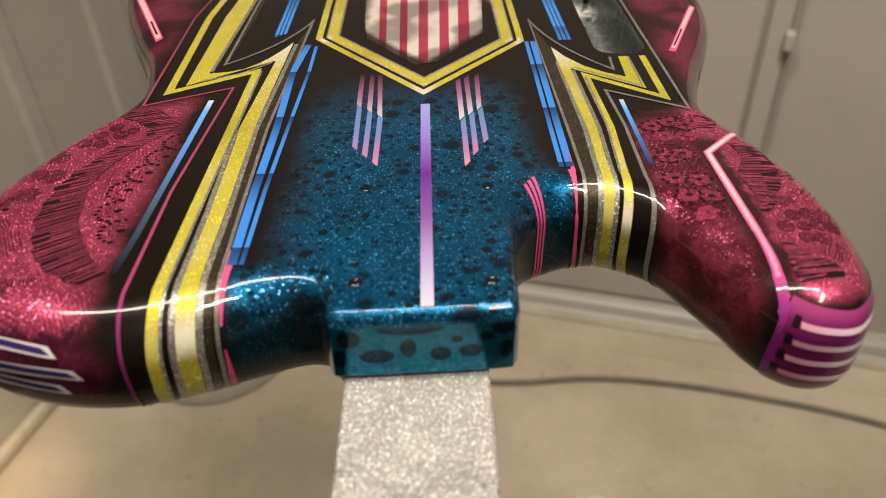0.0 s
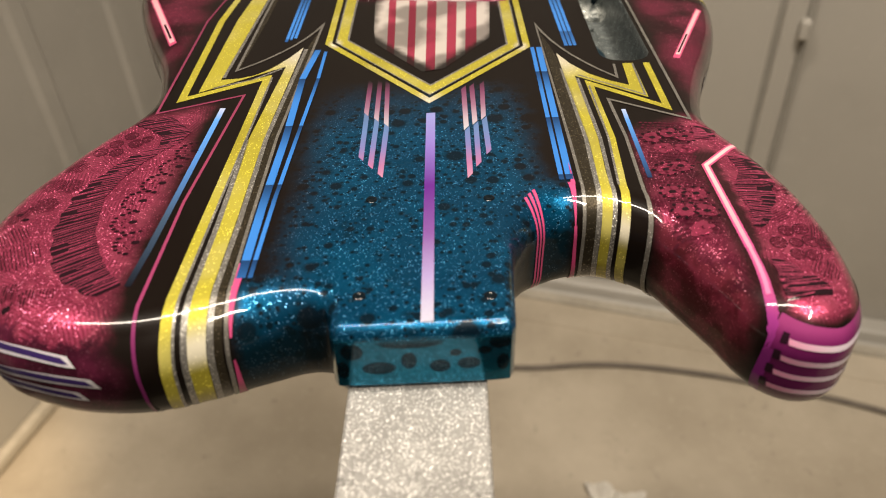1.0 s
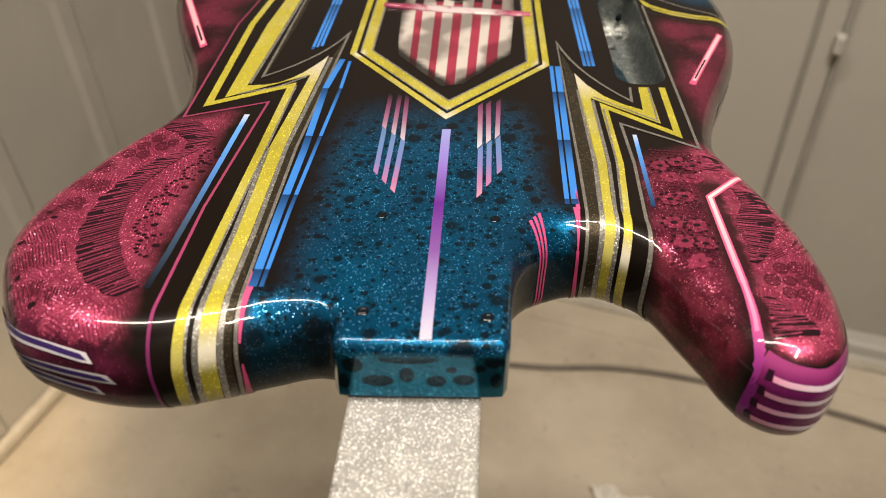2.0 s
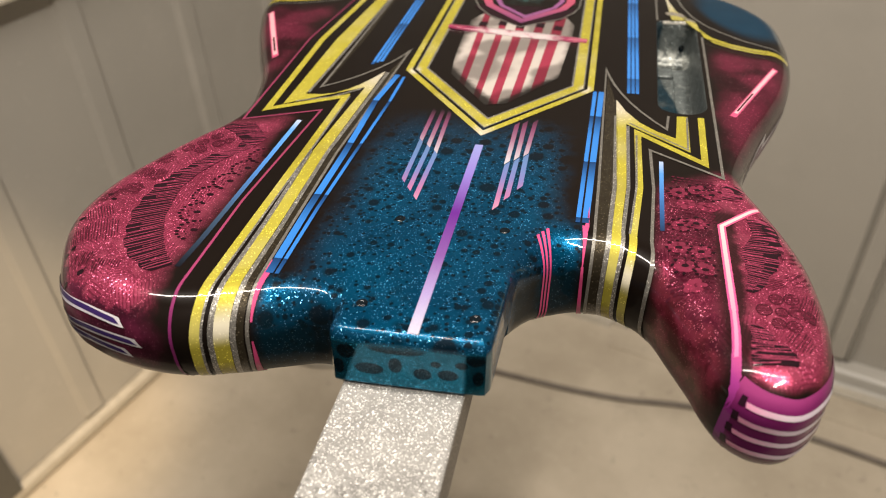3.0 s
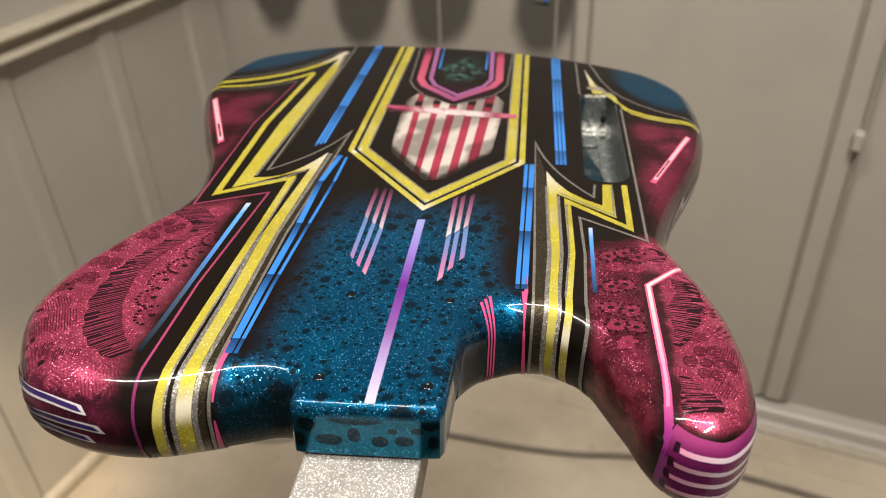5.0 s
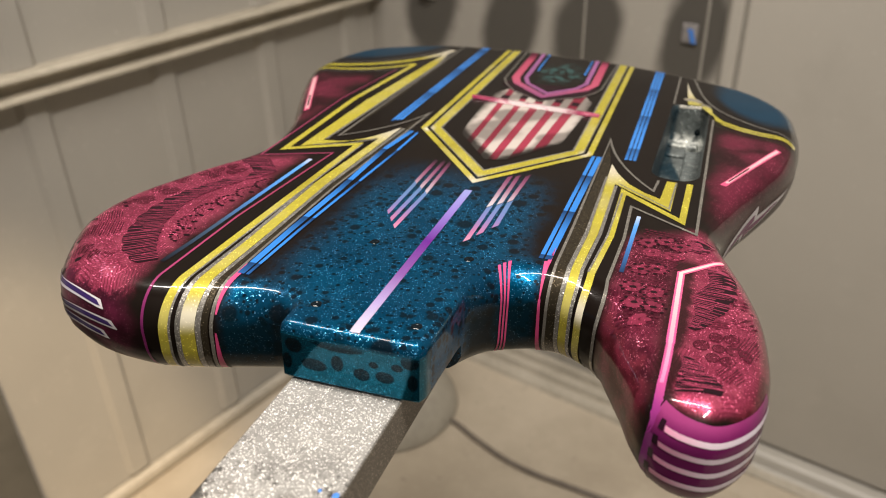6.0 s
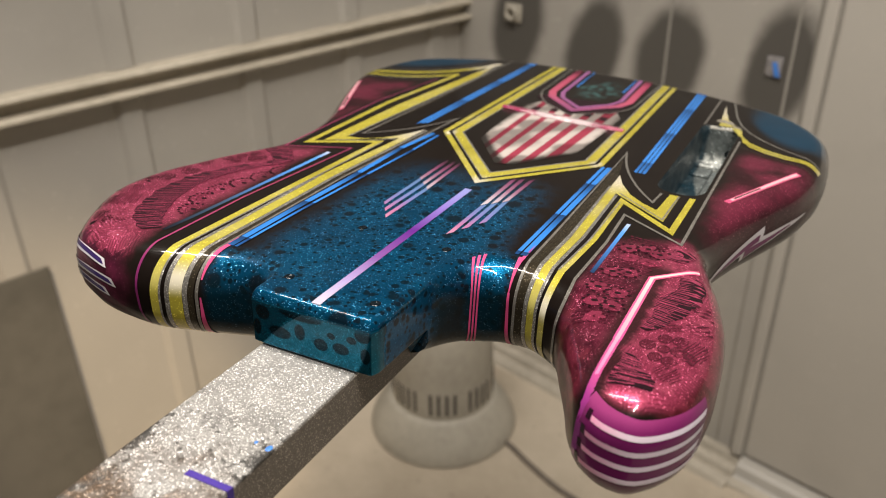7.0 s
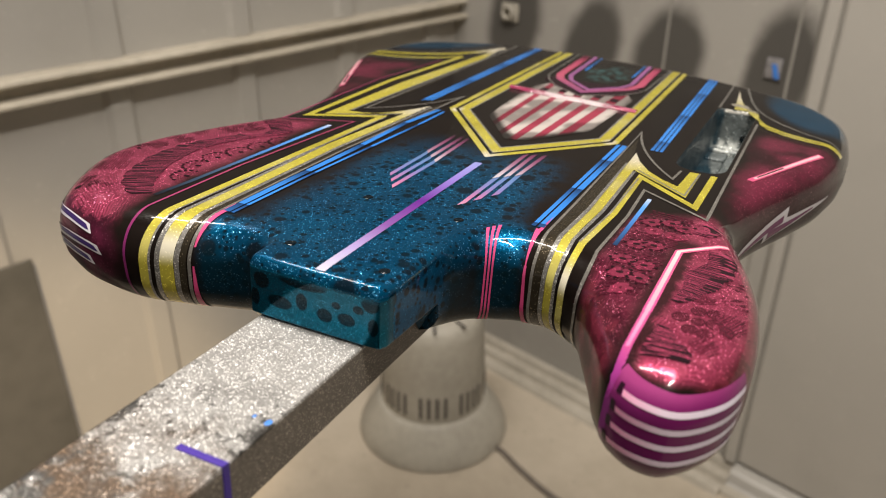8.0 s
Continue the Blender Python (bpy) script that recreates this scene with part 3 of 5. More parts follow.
# posts between the wall panels
boxed("frame_post", (-0.196, BACK - 0.008, FLOOR + 0.03), (-0.189, BACK, HEAD - 0.002), M_SEAL, wall_back, 0.002)
boxed("frame_post", (-0.189, BACK - 0.019, FLOOR + 0.03), (-0.168, BACK, HEAD - 0.002), M_WALL, wall_back, 0.005)
boxed("frame_post", (-0.168, BACK - 0.012, FLOOR + 0.03), (-0.164, BACK, HEAD - 0.002), M_SEAL, wall_back, 0.001)
door = setting(boxed("door_1", (-0.164, BACK - 0.016, FLOOR + 0.040), (0.200, BACK, HEAD - 0.004), M_DOOR, None, 0.004), "plain booth door panel, closed, toned lighter for the light on it", "door")
# thin overlay added so the wall beside the door takes the lighter tone
setting(boxed("wall_side_panel", (0.246, BACK - 0.005, FLOOR + 0.031), (RIGHT, BACK - 0.0005, HEAD - 0.002), M_DOOR, None, 0.001), "thin panel added beside the door to carry the lighter tone", "wall panel")
boxed("door_edge", (0.200, BACK - 0.014, FLOOR + 0.040), (0.206, BACK, HEAD - 0.004), M_SEAL, door, 0.002, "grey rubber seal of the door")
boxed("door_stile", (0.206, BACK - 0.020, FLOOR + 0.040), (0.238, BACK, HEAD - 0.004), M_WALL, door, 0.006)
boxed("door_edge", (0.238, BACK - 0.016, FLOOR + 0.040), (0.246, BACK, HEAD - 0.004), M_SEAL, door, 0.002, "grey rubber seal of the door")
boxed("latch", (0.230, BACK - 0.036, 0.556), (0.245, BACK - 0.016, 0.586), M_DOOR, door, 0.005, "small worn metal latch")


def sill(x0, x1, prof, material=None):
    """A folded metal sill along the foot of the back wall."""
    bm = bmesh.new()
    ends = [[bm.verts.new((x, BACK - d, FLOOR + z)) for d, z in prof] for x in (x0, x1)]
    for i in range(len(prof) - 1):
        bm.faces.new((ends[0][i], ends[0][i + 1], ends[1][i + 1], ends[1][i]))
    bm.faces.new(ends[0])
    bm.faces.new(ends[1][::-1])
    bmesh.ops.recalc_face_normals(bm, faces=bm.faces)
    return part("baseboard", bm, material or M_SKIRT)


setting(sill(LEFT, -0.166, [(0, 0), (0, 0.024), (0.014, 0.024), (0.018, 0.010), (0.030, 0.008), (0.034, 0.020), (0.046, 0.019), (0.050, 0.006), (0.058, 0.006), (0.062, 0.013), (0.076, 0.011), (0.081, 0)]), "ridged pale metal sill along the booth wall", "baseboard")
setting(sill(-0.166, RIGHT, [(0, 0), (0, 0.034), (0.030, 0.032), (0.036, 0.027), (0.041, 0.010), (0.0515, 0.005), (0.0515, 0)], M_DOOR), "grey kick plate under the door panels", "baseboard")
setting(sill(-0.166, RIGHT, [(0.0515, 0), (0.0515, 0.011), (0.065, 0.010), (0.068, 0.006), (0.069, 0)]), "pale dusty strip along the door sill", "baseboard")
setting(sill(-0.150, RIGHT, [(0.0695, 0), (0.0695, 0.003), (0.126, 0.0026), (0.1275, 0)], M_FLOOR), "thin dusty floor plate before the door sill", "floor plate")
setting(boxed("baseboard", (LEFT, REAR, FLOOR), (LEFT + 0.022, BACK - 0.082, FLOOR + 0.026), M_SKIRT, None, 0.008), "pale dusty baseboard along the ribbed wall", "baseboard")

# ---- the guitar body ----
# Outline of the body in mm: x, y, edge radius, depth.
OUTLINE = [
    (-27.6, -9.5, 4.2, 22), (-26.6, -12.6, 4.2, 22), (-23.2, -14, 4.2, 22), (0, -14.2, 4.2, 22), (22.8, -14, 4.2, 22), (25.8, -12.6, 4.2, 22), (26.8, -9.5, 4.2, 22),
    (27.4, 8, 4.2, 22), (27.8, 20, 2.8, 22), (29.5, 28, 6, 37.5), (36.5, 37.5, 11, 37.5), (46.5, 42.2, 14, 37.5), (58, 42.5, 14, 37.5), (68, 38.5, 14, 37.5),
    (77, 31, 14, 37.5), (84, 18, 14, 37.5), (90.5, 5, 14, 37.5), (95.8, -6.5, 14, 37.5), (102.4, -15.2, 14, 37.5), (112, -20, 14, 37.5), (123.5, -18.5, 14, 37.5),
    (134, -4.5, 14, 37.5), (137.8, 18, 14, 37.5), (136, 46.4, 14, 37.5), (130.5, 68.5, 14, 37.5), (123.7, 87.2, 14, 37.5), (117.5, 105, 14, 37.5), (119, 124, 14, 37.5),
    (127.1, 151.4, 14, 37.5), (138.1, 178.4, 14, 37.5), (148, 205.3, 14, 37.5), (154, 234, 14, 37.5), (155.3, 265.6, 14, 37.5), (150.6, 297.6, 14, 37.5), (130.2, 328.0, 14, 37.5),
    (99, 347.3, 14, 37.5), (58.2, 364, 14, 37.5), (6.9, 376.4, 14, 37.5), (-49.6, 381, 14, 37.5), (-97.2, 378.1, 14, 37.5), (-133.2, 363.1, 14, 37.5), (-159.2, 343.2, 14, 37.5),
    (-170.8, 310.2, 14, 37.5), (-171.8, 279.4, 14, 37.5), (-163.4, 252, 14, 37.5), (-149.1, 217.6, 14, 37.5), (-134.2, 184.7, 13, 37.5), (-125.5, 158.7, 11, 37.5), (-121.5, 136.9, 10, 37.5),
    (-124.4, 119.7, 10, 37.5), (-134.1, 105.3, 13, 37.5), (-144.2, 86.5, 16, 37.5), (-152.3, 61.6, 16, 37.5), (-152.5, 35.8, 16, 37.5), (-141.6, 12, 16, 37.5), (-129.4, -3.5, 16, 37.5),
    (-114.3, -11.3, 16, 37.5), (-97.8, -15, 16, 37.5), (-80.7, -15.1, 16, 37.5), (-64.6, -10.6, 16, 37.5), (-50, -5, 16, 37.5), (-38, -1, 11, 37.5), (-31, -1.5, 8, 37.5),
    (-28, -4, 4, 37.5),
]


def body_ring(spacing=1.6):
    """The outline as a smooth closed line at even spacing: places, outward normals, radius and depth."""
    c = np.array(OUTLINE, float)
    n = len(c)
    fine = []
    for i in range(n):
        p0, p1, p2, p3 = c[i - 1], c[i], c[(i + 1) % n], c[(i + 2) % n]
        for u in np.linspace(0, 1, 24, endpoint=False):
            q = 0.5 * (2 * p1 + (p2 - p0) * u + (2 * p0 - 5 * p1 + 4 * p2 - p3) * u * u + (3 * p1 - p0 - 3 * p2 + p3) * u ** 3)
            q[2:] = p1[2:] * (1 - u) + p2[2:] * u
            q[3] = p1[3] if u < 0.5 else p2[3]
            fine.append(q)
    fine = np.array(fine)
    loop = np.vstack([fine, fine[:1]])
    run = np.r_[0, np.cumsum(np.hypot(*np.diff(loop[:, :2], axis=0).T))]
    s = np.linspace(0, run[-1], int(run[-1] / spacing), endpoint=False)
    out = np.array([np.interp(s, run, loop[:, k]) for k in range(4)]).T
    out[:, 3] = np.where(out[:, 3] < 31, 22, 37.5)
    t = np.roll(out[:, :2], -2, 0) - np.roll(out[:, :2], 2, 0)
    nrm = np.c_[t[:, 1], -t[:, 0]]
    nrm /= np.hypot(*nrm.T)[:, None]
    return out[:, :2], nrm, out[:, 2], out[:, 3], run[-1] / len(s)


RING, NORM, RAD, DEEP, PITCH = body_ring()
INNER = RING - NORM * RAD[:, None]
# radius of the lower edge: wide, but tighter in the cutaways and almost sharp under the heel
cut = ((RING[:, 0] > 31) & (RING[:, 0] < 97) & (RING[:, 1] > -8) & (RING[:, 1] < 60)) | ((RING[:, 0] > -60) & (RING[:, 0] < -27) & (RING[:, 1] < 5))
LOW = np.where(cut, np.where((RING[:, 0] < 42) & (RING[:, 0] > 20), 5.0, 14.5), 17.0)
LOW = np.where((RING[:, 0] > 98) & (RING[:, 1] < 40), 12.5, LOW)
LOW = np.convolve(np.r_[LOW[-10:], LOW, LOW[:10]], np.ones(21) / 21, "valid")
LOW = np.where(DEEP < 30, 1.0, LOW)
COUNT = len(RING)


def on_edge(s, u, lift=0.0):
    """The place in mm on the body's edge: s counts along the ring, u mm go over the edge and down the side."""
    i = int(math.floor(s)) % COUNT
    j, f = (i + 1) % COUNT, s - math.floor(s)
    p, n = INNER[i] * (1 - f) + INNER[j] * f, NORM[i] * (1 - f) + NORM[j] * f
    n = n / np.hypot(*n)
    r, deep = RAD[i] * (1 - f) + RAD[j] * f, DEEP[i]
    low = LOW[i]
    flat = deep - r - low
    quarter = r * math.pi / 2
    if u <= quarter:
        a = u / r
        out, z, no, nz = r * math.sin(a), -r * (1 - math.cos(a)), math.sin(a), math.cos(a)
    elif u <= quarter + flat:
        out, z, no, nz = r, -r - (u - quarter), 1.0, 0.0
    else:
        a = min((u - quarter - flat) / low, 1.3)
        out, z, no, nz = r - low + low * math.cos(a), -r - flat - low * math.sin(a), math.cos(a), -math.sin(a)
    q = p + n * (out + lift * no)
    return Vector((q[0], q[1], z + lift * nz)) * MM


def ring_cross(a, b, line=None):
    """Where the line from a through b first leaves the flat top, or another closed line: the ring's count, and the place."""
    a, b = np.array(a, float), np.array(b, float)
    d = b - a
    d = d / np.hypot(*d)
    p = INNER if line is None else line
    q = np.roll(p, -1, 0)
    e = q - p
    den = d[0] * e[:, 1] - d[1] * e[:, 0]
    den = np.where(np.abs(den) < 1e-9, 1e-9, den)
    w = p - a
    t = (w[:, 0] * e[:, 1] - w[:, 1] * e[:, 0]) / den
    k = (w[:, 0] * d[1] - w[:, 1] * d[0]) / den
    good = np.where((k >= 0) & (k < 1) & (t > 0), t, np.inf)
    i = int(np.argmin(good))
    return i + float(k[i]), a + d * good[i]


def inside(loop, p):
    """Whether a place lies inside a closed loop of points."""
    a, b = loop, np.roll(loop, -1, 0)
    hit = (a[:, 1] > p[1]) != (b[:, 1] > p[1])
    dy = np.where(hit, b[:, 1] - a[:, 1], 1.0)
    return bool(np.count_nonzero(hit & (p[0] < a[:, 0] + (p[1] - a[:, 1]) / dy * (b[:, 0] - a[:, 0]))) % 2)


def on_top(p):
    """Whether a place in mm lies on the flat top, inside the rounded edge."""
    return inside(INNER, p)


def wrapped(x, y, lift):
    """The place over (x, y) mm, folded over the rounded edge where it lies beyond the flat top."""
    if on_top((x, y)):
        return Vector((x, y, lift)) * MM
    d = np.hypot(*(INNER - np.array((x, y))).T)
    i = int(np.argmin(d))
    return on_edge(float(i), float(d[i]), lift)


def draped(x, y, lift):
    """The place under (x, y) mm on the top or on the rounded edge."""
    if on_top((x, y)):
        return Vector((x, y, lift)) * MM
    p = np.array((x, y), float)
    e = np.roll(INNER, -1, 0) - INNER
    f = np.clip(((p - INNER) * e).sum(1) / np.maximum((e * e).sum(1), 1e-9), 0, 1)
    d = np.hypot(*(INNER + e * f[:, None] - p).T)
    i = int(np.argmin(d))
    return on_edge(i + min(float(f[i]), 0.999), RAD[i] * math.asin(min(d[i] / RAD[i], 1.0)), lift)


def near_ring(x, y):
    return float(np.argmin(np.hypot(*(RING - np.array((x, y))).T)))


guitar = new("guitar_body")
guitar.matrix_basis = LEVEL @ Matrix.Translation((0, 0, 0.9))
tagged(guitar, "glossy custom painted electric guitar body, back side up", "guitar body")

# the routed hole for the controls: a long rounded slot
SLOT = []
for cx, cy, a0, r in ((97.0, 274, 0, 5.0), (84.0, 274, 90, 5.0), (88.5, 166.5, 180, 9.5), (92.8, 166.5, 270, 10.0)):
    for a in np.linspace(a0, a0 + 90, 9):
        SLOT.append((cx + r * math.cos(radians(a)), cy + r * math.sin(radians(a))))


def body_mesh():
    bm = bmesh.new()
    rings = []
    for i in range(COUNT):
        r, deep = RAD[i], DEEP[i]
        low = LOW[i]
        q, flat = r * math.pi / 2, deep - r - low
        us = [q * k / 7 for k in range(8)] + [q + flat * 0.5, q + flat] + [q + flat + low * 1.3 * k / 4 for k in range(1, 5)]
        rings.append([bm.verts.new(on_edge(i, u)) for u in us])
    for i in range(COUNT):
        a, b = rings[i], rings[(i + 1) % COUNT]
        for k in range(len(a) - 1):
            bm.faces.new((a[k], a[k + 1], b[k + 1], b[k]))
    slot_top = [bm.verts.new((x * MM, y * MM, 0)) for x, y in SLOT]
    flat_verts = [r[0] for r in rings] + slot_top
    n, m = COUNT, len(SLOT)
    lines = [(i, (i + 1) % n) for i in range(n)] + [(n + i, n + (i + 1) % m) for i in range(m)]
    cut = geometry.delaunay_2d_cdt([v.co.xy for v in flat_verts], lines, [], 0, 1e-9)
    slot = np.array(SLOT)
    corner = [flat_verts[own[0]] if own else bm.verts.new((*p, 0)) for p, own in zip(cut[0], cut[3])]
    for tri in cut[2]:
        vs = list(dict.fromkeys(corner[k] for k in tri))
        c = sum((v.co for v in vs), Vector()) / (len(vs) * MM)
        if len(vs) == 3 and on_top(c) and not inside(slot, c):
            bm.faces.new(vs)
    bm.faces.new([r[-1] for r in rings][::-1])
    bmesh.ops.recalc_face_normals(bm, faces=bm.faces)
    return bm


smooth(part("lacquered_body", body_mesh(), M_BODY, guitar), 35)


def cavity_mesh():
    """Walls and floor of the deep routed hole, roughly brushed with conductive paint."""
    bm = bmesh.new()
    levels = [(0.0, 0.0), (0.4, -0.8), (0.4, -5.0), (0.7, -11.0), (0.6, -17.0), (1.2, -21.5), (3.2, -23.4)]
    cx, cy = 90.5, 218.0
    rings = []
    for inset, z in levels:
        ring = []
        for x, y in SLOT:
            d = inset + (0.5 * noise.noise(Vector((x * 0.22, y * 0.22, z * 0.3))) if z < -2 else 0.0)
            ring.append(bm.verts.new(((x - math.copysign(d, x - cx)) * MM, (y - math.copysign(d, y - cy)) * MM, z * MM)))
        rings.append(ring)
    n = len(SLOT)
    for a, b in zip(rings, rings[1:]):
        for i in range(n):
            bm.faces.new((a[i], b[i], b[(i + 1) % n], a[(i + 1) % n]))
    bm.faces.new(rings[-1])
    bmesh.ops.recalc_face_normals(bm, faces=bm.faces)
    bmesh.ops.reverse_faces(bm, faces=bm.faces)
    return bm


smooth(part("control_cavity", cavity_mesh(), M_CAVITY, guitar, "deep routed control cavity, rough grey paint"), 50)


def rough_block(name, lo, hi, seed, label=""):
    """An uneven lump of the cavity's floor."""
    bm = bmesh.new()
    box(bm, [v * MM for v in lo], [v * MM for v in hi], 0.0010, 2)
    bmesh.ops.subdivide_edges(bm, edges=[e for e in bm.edges if e.calc_length() > 0.003], cuts=4, use_grid_fill=True)
    for v in bm.verts:
        k = noise.noise_vector(v.co * 260.0 + Vector((seed, 0, 0)))
        v.co += Vector((k.x, k.y, k.z)) * 0.0005
    return smooth(part(name, bm, M_CAVITY, guitar, label), 60)


rough_block("cavity_step", (80.5, 180, -24.0), (92.5, 243.0, -20.6), 1.0)
rough_block("cavity_step", (92.0, 180, -24.0), (101.5, 252.0, -21.6), 2.0)
rough_block("cavity_step", (80.5, 248.5, -24.0), (92.0, 262.0, -21.2), 3.0)
rough_block("cavity_ridge", (79.5, 263.5, -24.0), (98.5, 272.0, -20.2), 4.0, "pale scuffed ridge of the cavity floor")
bm = bmesh.new()
lathe(bm, [(0.0018, 0.0), (0.0015, 0.0004), (0.0012, 0.0001), (0.0, -0.0002)], 20)
for v in bm.verts:
    v.co = Vector((v.co.x + 0.0965, 0.2779 - v.co.z, v.co.y * 1.3 - 0.0160))
bmesh.ops.recalc_face_normals(bm, faces=bm.faces)
smooth(part("wire_hole", bm, M_HOLE, guitar, "dark wire hole in the cavity wall"), 60)

LIFTS = {"base": 0.10, "line": 0.18, "petal": 0.22, "over": 0.26, "top": 0.34}


def offset_line(pts, d):
    """The line moved d mm to its left, with mitred corners."""
    p = np.array(pts, float)
    t = np.diff(p, axis=0)
    t /= np.hypot(*t.T)[:, None]
    nrm = np.c_[-t[:, 1], t[:, 0]]
    out = [p[0] + nrm[0] * d]
    for i in range(1, len(p) - 1):
        m = nrm[i - 1] + nrm[i]
        m = m / max(m @ m, 0.08) * 2
        out.append(p[i] + m * d)
    out.append(p[-1] + nrm[-1] * d)
    return out


def over_edge(bm, s0, s1, u0, u1, lift, drift=(0.0, 0.0), steps=0, slope=0.0, foot=None):
    """A strip down the side between ring counts s0 and s1, or, once over the edge, those of foot."""
    last = None
    steps = steps or max(3, int((u1 - u0) / 1.6))
    across = max(1, int(abs(s1 - s0) * PITCH / 2.5))
    for k in range(steps + 1):
        u = u0 + (u1 - u0) * k / steps
        f = k / steps
        a, b = s0 + drift[0] * f / PITCH, s1 + drift[1] * f / PITCH
        if foot:
            over = math.sin(min(u / RAD[int(s0) % COUNT], math.pi / 2))
            a, b = a + (foot[0] - s0) * over, b + (foot[1] - s1) * over
        row = [bm.verts.new(on_edge(a + (b - a) * i / across, u + slope * (b - a) * PITCH * i / across, lift)) for i in range(across + 1)]
        if last:
            for i in range(across):
                bm.faces.new((last[i], last[i + 1], row[i + 1], row[i]))
        last = row


def stripe(name, pts, lo, hi, material, drop=0.0, layer="line", ends=(False, False), drift=(0.0, 0.0), label=""):
    """A painted line along pts, from lo to hi mm to its left; ends run out to the body's edge, drop mm down the side at the last."""
    a, b = offset_line(pts, lo), offset_line(pts, hi)
    lift = LIFTS[layer]
    cross = [None, None]
    for e, (i, j) in enumerate(((0, 1), (-1, -2))):
        if ends[e]:
            while len(a) > 2 and not (on_top(a[j]) and on_top(b[j])):
                a.pop(i), b.pop(i)
            sa, pa = ring_cross(a[j], a[i])
            sb, pb = ring_cross(b[j], b[i])
            cross[e] = (sa, sb, (ring_cross(a[j], a[i], RING)[0], ring_cross(b[j], b[i], RING)[0]))
            a[i], b[i] = pa, pb
    bm = bmesh.new()
    fine = [(a[0], b[0])]
    for i in range(len(a) - 1):
        n = max(1, int(np.hypot(a[i + 1][0] - a[i][0], a[i + 1][1] - a[i][1]) / 4))
        if all(on_top(np.array(p) * 0.98 + np.array((0.0, 170.0)) * 0.02) and on_top(p) for p in (a[i], a[i + 1], b[i], b[i + 1])):
            n = 1
        for k in range(1, n + 1):
            fine.append(tuple(np.array(v[i], float) + (np.array(v[i + 1], float) - np.array(v[i], float)) * k / n for v in (a, b)))
    va = [bm.verts.new(draped(*p, lift)) for p, q in fine]
    vb = [bm.verts.new(draped(*q, lift)) for p, q in fine]
    for i in range(len(fine) - 1):
        bm.faces.new((va[i], va[i + 1], vb[i + 1], vb[i]))
    if drop and cross[1]:
        over_edge(bm, cross[1][0], cross[1][1], 0.0, drop, lift, drift, foot=cross[1][2])
    if drop and cross[0]:
        over_edge(bm, cross[0][0], cross[0][1], 0.0, min(drop, 8.0), lift, foot=cross[0][2])
    bmesh.ops.remove_doubles(bm, verts=bm.verts, dist=2e-5)
    bmesh.ops.recalc_face_normals(bm, faces=bm.faces)
    flip(bm)
    return smooth(part(name, bm, material, guitar, label), 60)


def flip(bm):
    """Turn faces that look into the body."""
    bm.normal_update()
    up = sum(f.normal.z * f.calc_area() for f in bm.faces if abs(f.normal.z) > 0.5)
    if up < 0:
        bmesh.ops.reverse_faces(bm, faces=bm.faces)


def field(name, pts, material, layer="line", label=""):
    """A painted field with that outline."""
    bm = bmesh.new()
    vs = [bm.verts.new(draped(x, y, LIFTS[layer])) for x, y in pts]
    f = bm.faces.new(vs)
    bmesh.ops.triangulate(bm, faces=[f])
    bm.normal_update()
    for f in bm.faces:
        if f.normal.z < 0:
            f.normal_flip()
    return part(name, bm, material, guitar, label)


def side_band(name, s0, s1, u0, u1, material, layer="line", taper=(0, 0), label="", steps=0, slope=0.0, foot=None):
    """A painted band on the side only; slope: mm down for each mm along."""
    bm = bmesh.new()
    over_edge(bm, s0, s1, u0, u1, LIFTS[layer], taper, steps, slope, foot)
    bmesh.ops.recalc_face_normals(bm, faces=bm.faces)
    bm.normal_update()
    c = Vector((0, 0.17, -0.02))
    if sum((f.calc_center_median() - c).dot(f.normal) for f in bm.faces) < 0:
        bmesh.ops.reverse_faces(bm, faces=bm.faces)
    return smooth(part(name, bm, material, guitar, label), 60)


def bow(a, b, sag, n=8):
    """Points on a shallow arc from a to b; sag mm to the left."""
    a, b = np.array(a, float), np.array(b, float)
    t = (b - a) / np.hypot(*(b - a))
    m = np.array((-t[1], t[0]))
    return [tuple(a + (b - a) * u + m * sag * 4 * u * (1 - u)) for u in np.linspace(0, 1, n)]


# lightning lines, bass side
stripe("pin_line", [(-111, 289), (-117, 219), (-113.6, 119.2), (-80.5, 133.5), (-84.9, 53), (-84.2, 6)], -0.55, 0.55, M_PINKLINE, 52, "line", (False, True), (3, 3))
stripe("blue_line", [(-87, 122), (-89, 27), (-90, 9)], -1.1, 1.1, M_BLUE_L)
thin_l = [(-104, 307), (-109.5, 219), (-106.5, 131), (-73.5, 150), (-74, 96), (-74.6, 38), (-74.8, 0)]
stripe("yellow_line", thin_l, -1.7, 1.6, M_LEMON, 52, "line", (False, True))
stripe("silver_line", thin_l[3:], 1.6, 2.5, M_SILVER, 52, "line", (False, True))
stripe("yellow_line", [(-104.5, 308), *bow((-105, 307), (-158, 277), 7)[1:]], -1.6, 1.6, M_YELLOW, 10, "base", (False, True))
field("yellow_bolt", [(-69, 11), (-69, 38), (-71, 95), (-67, 161), (-101, 137), (-101.5, 219), (-96, 311), (-93, 354), (-89.5, 311), (-92, 219), (-94, 149), (-86, 150), (-80, 152.5), (-75, 157.5), (-71, 163), (-66, 172.5), (-62, 182), (-65, 95), (-64, 38), (-64, 11)], M_YELLOW, "line", "yellow lightning bolt with white tips")
stripe("yellow_line", [(-66.5, 16), (-66.5, 2)], -2.5, 2.5, M_YELLOW, 52, "base", (False, True))
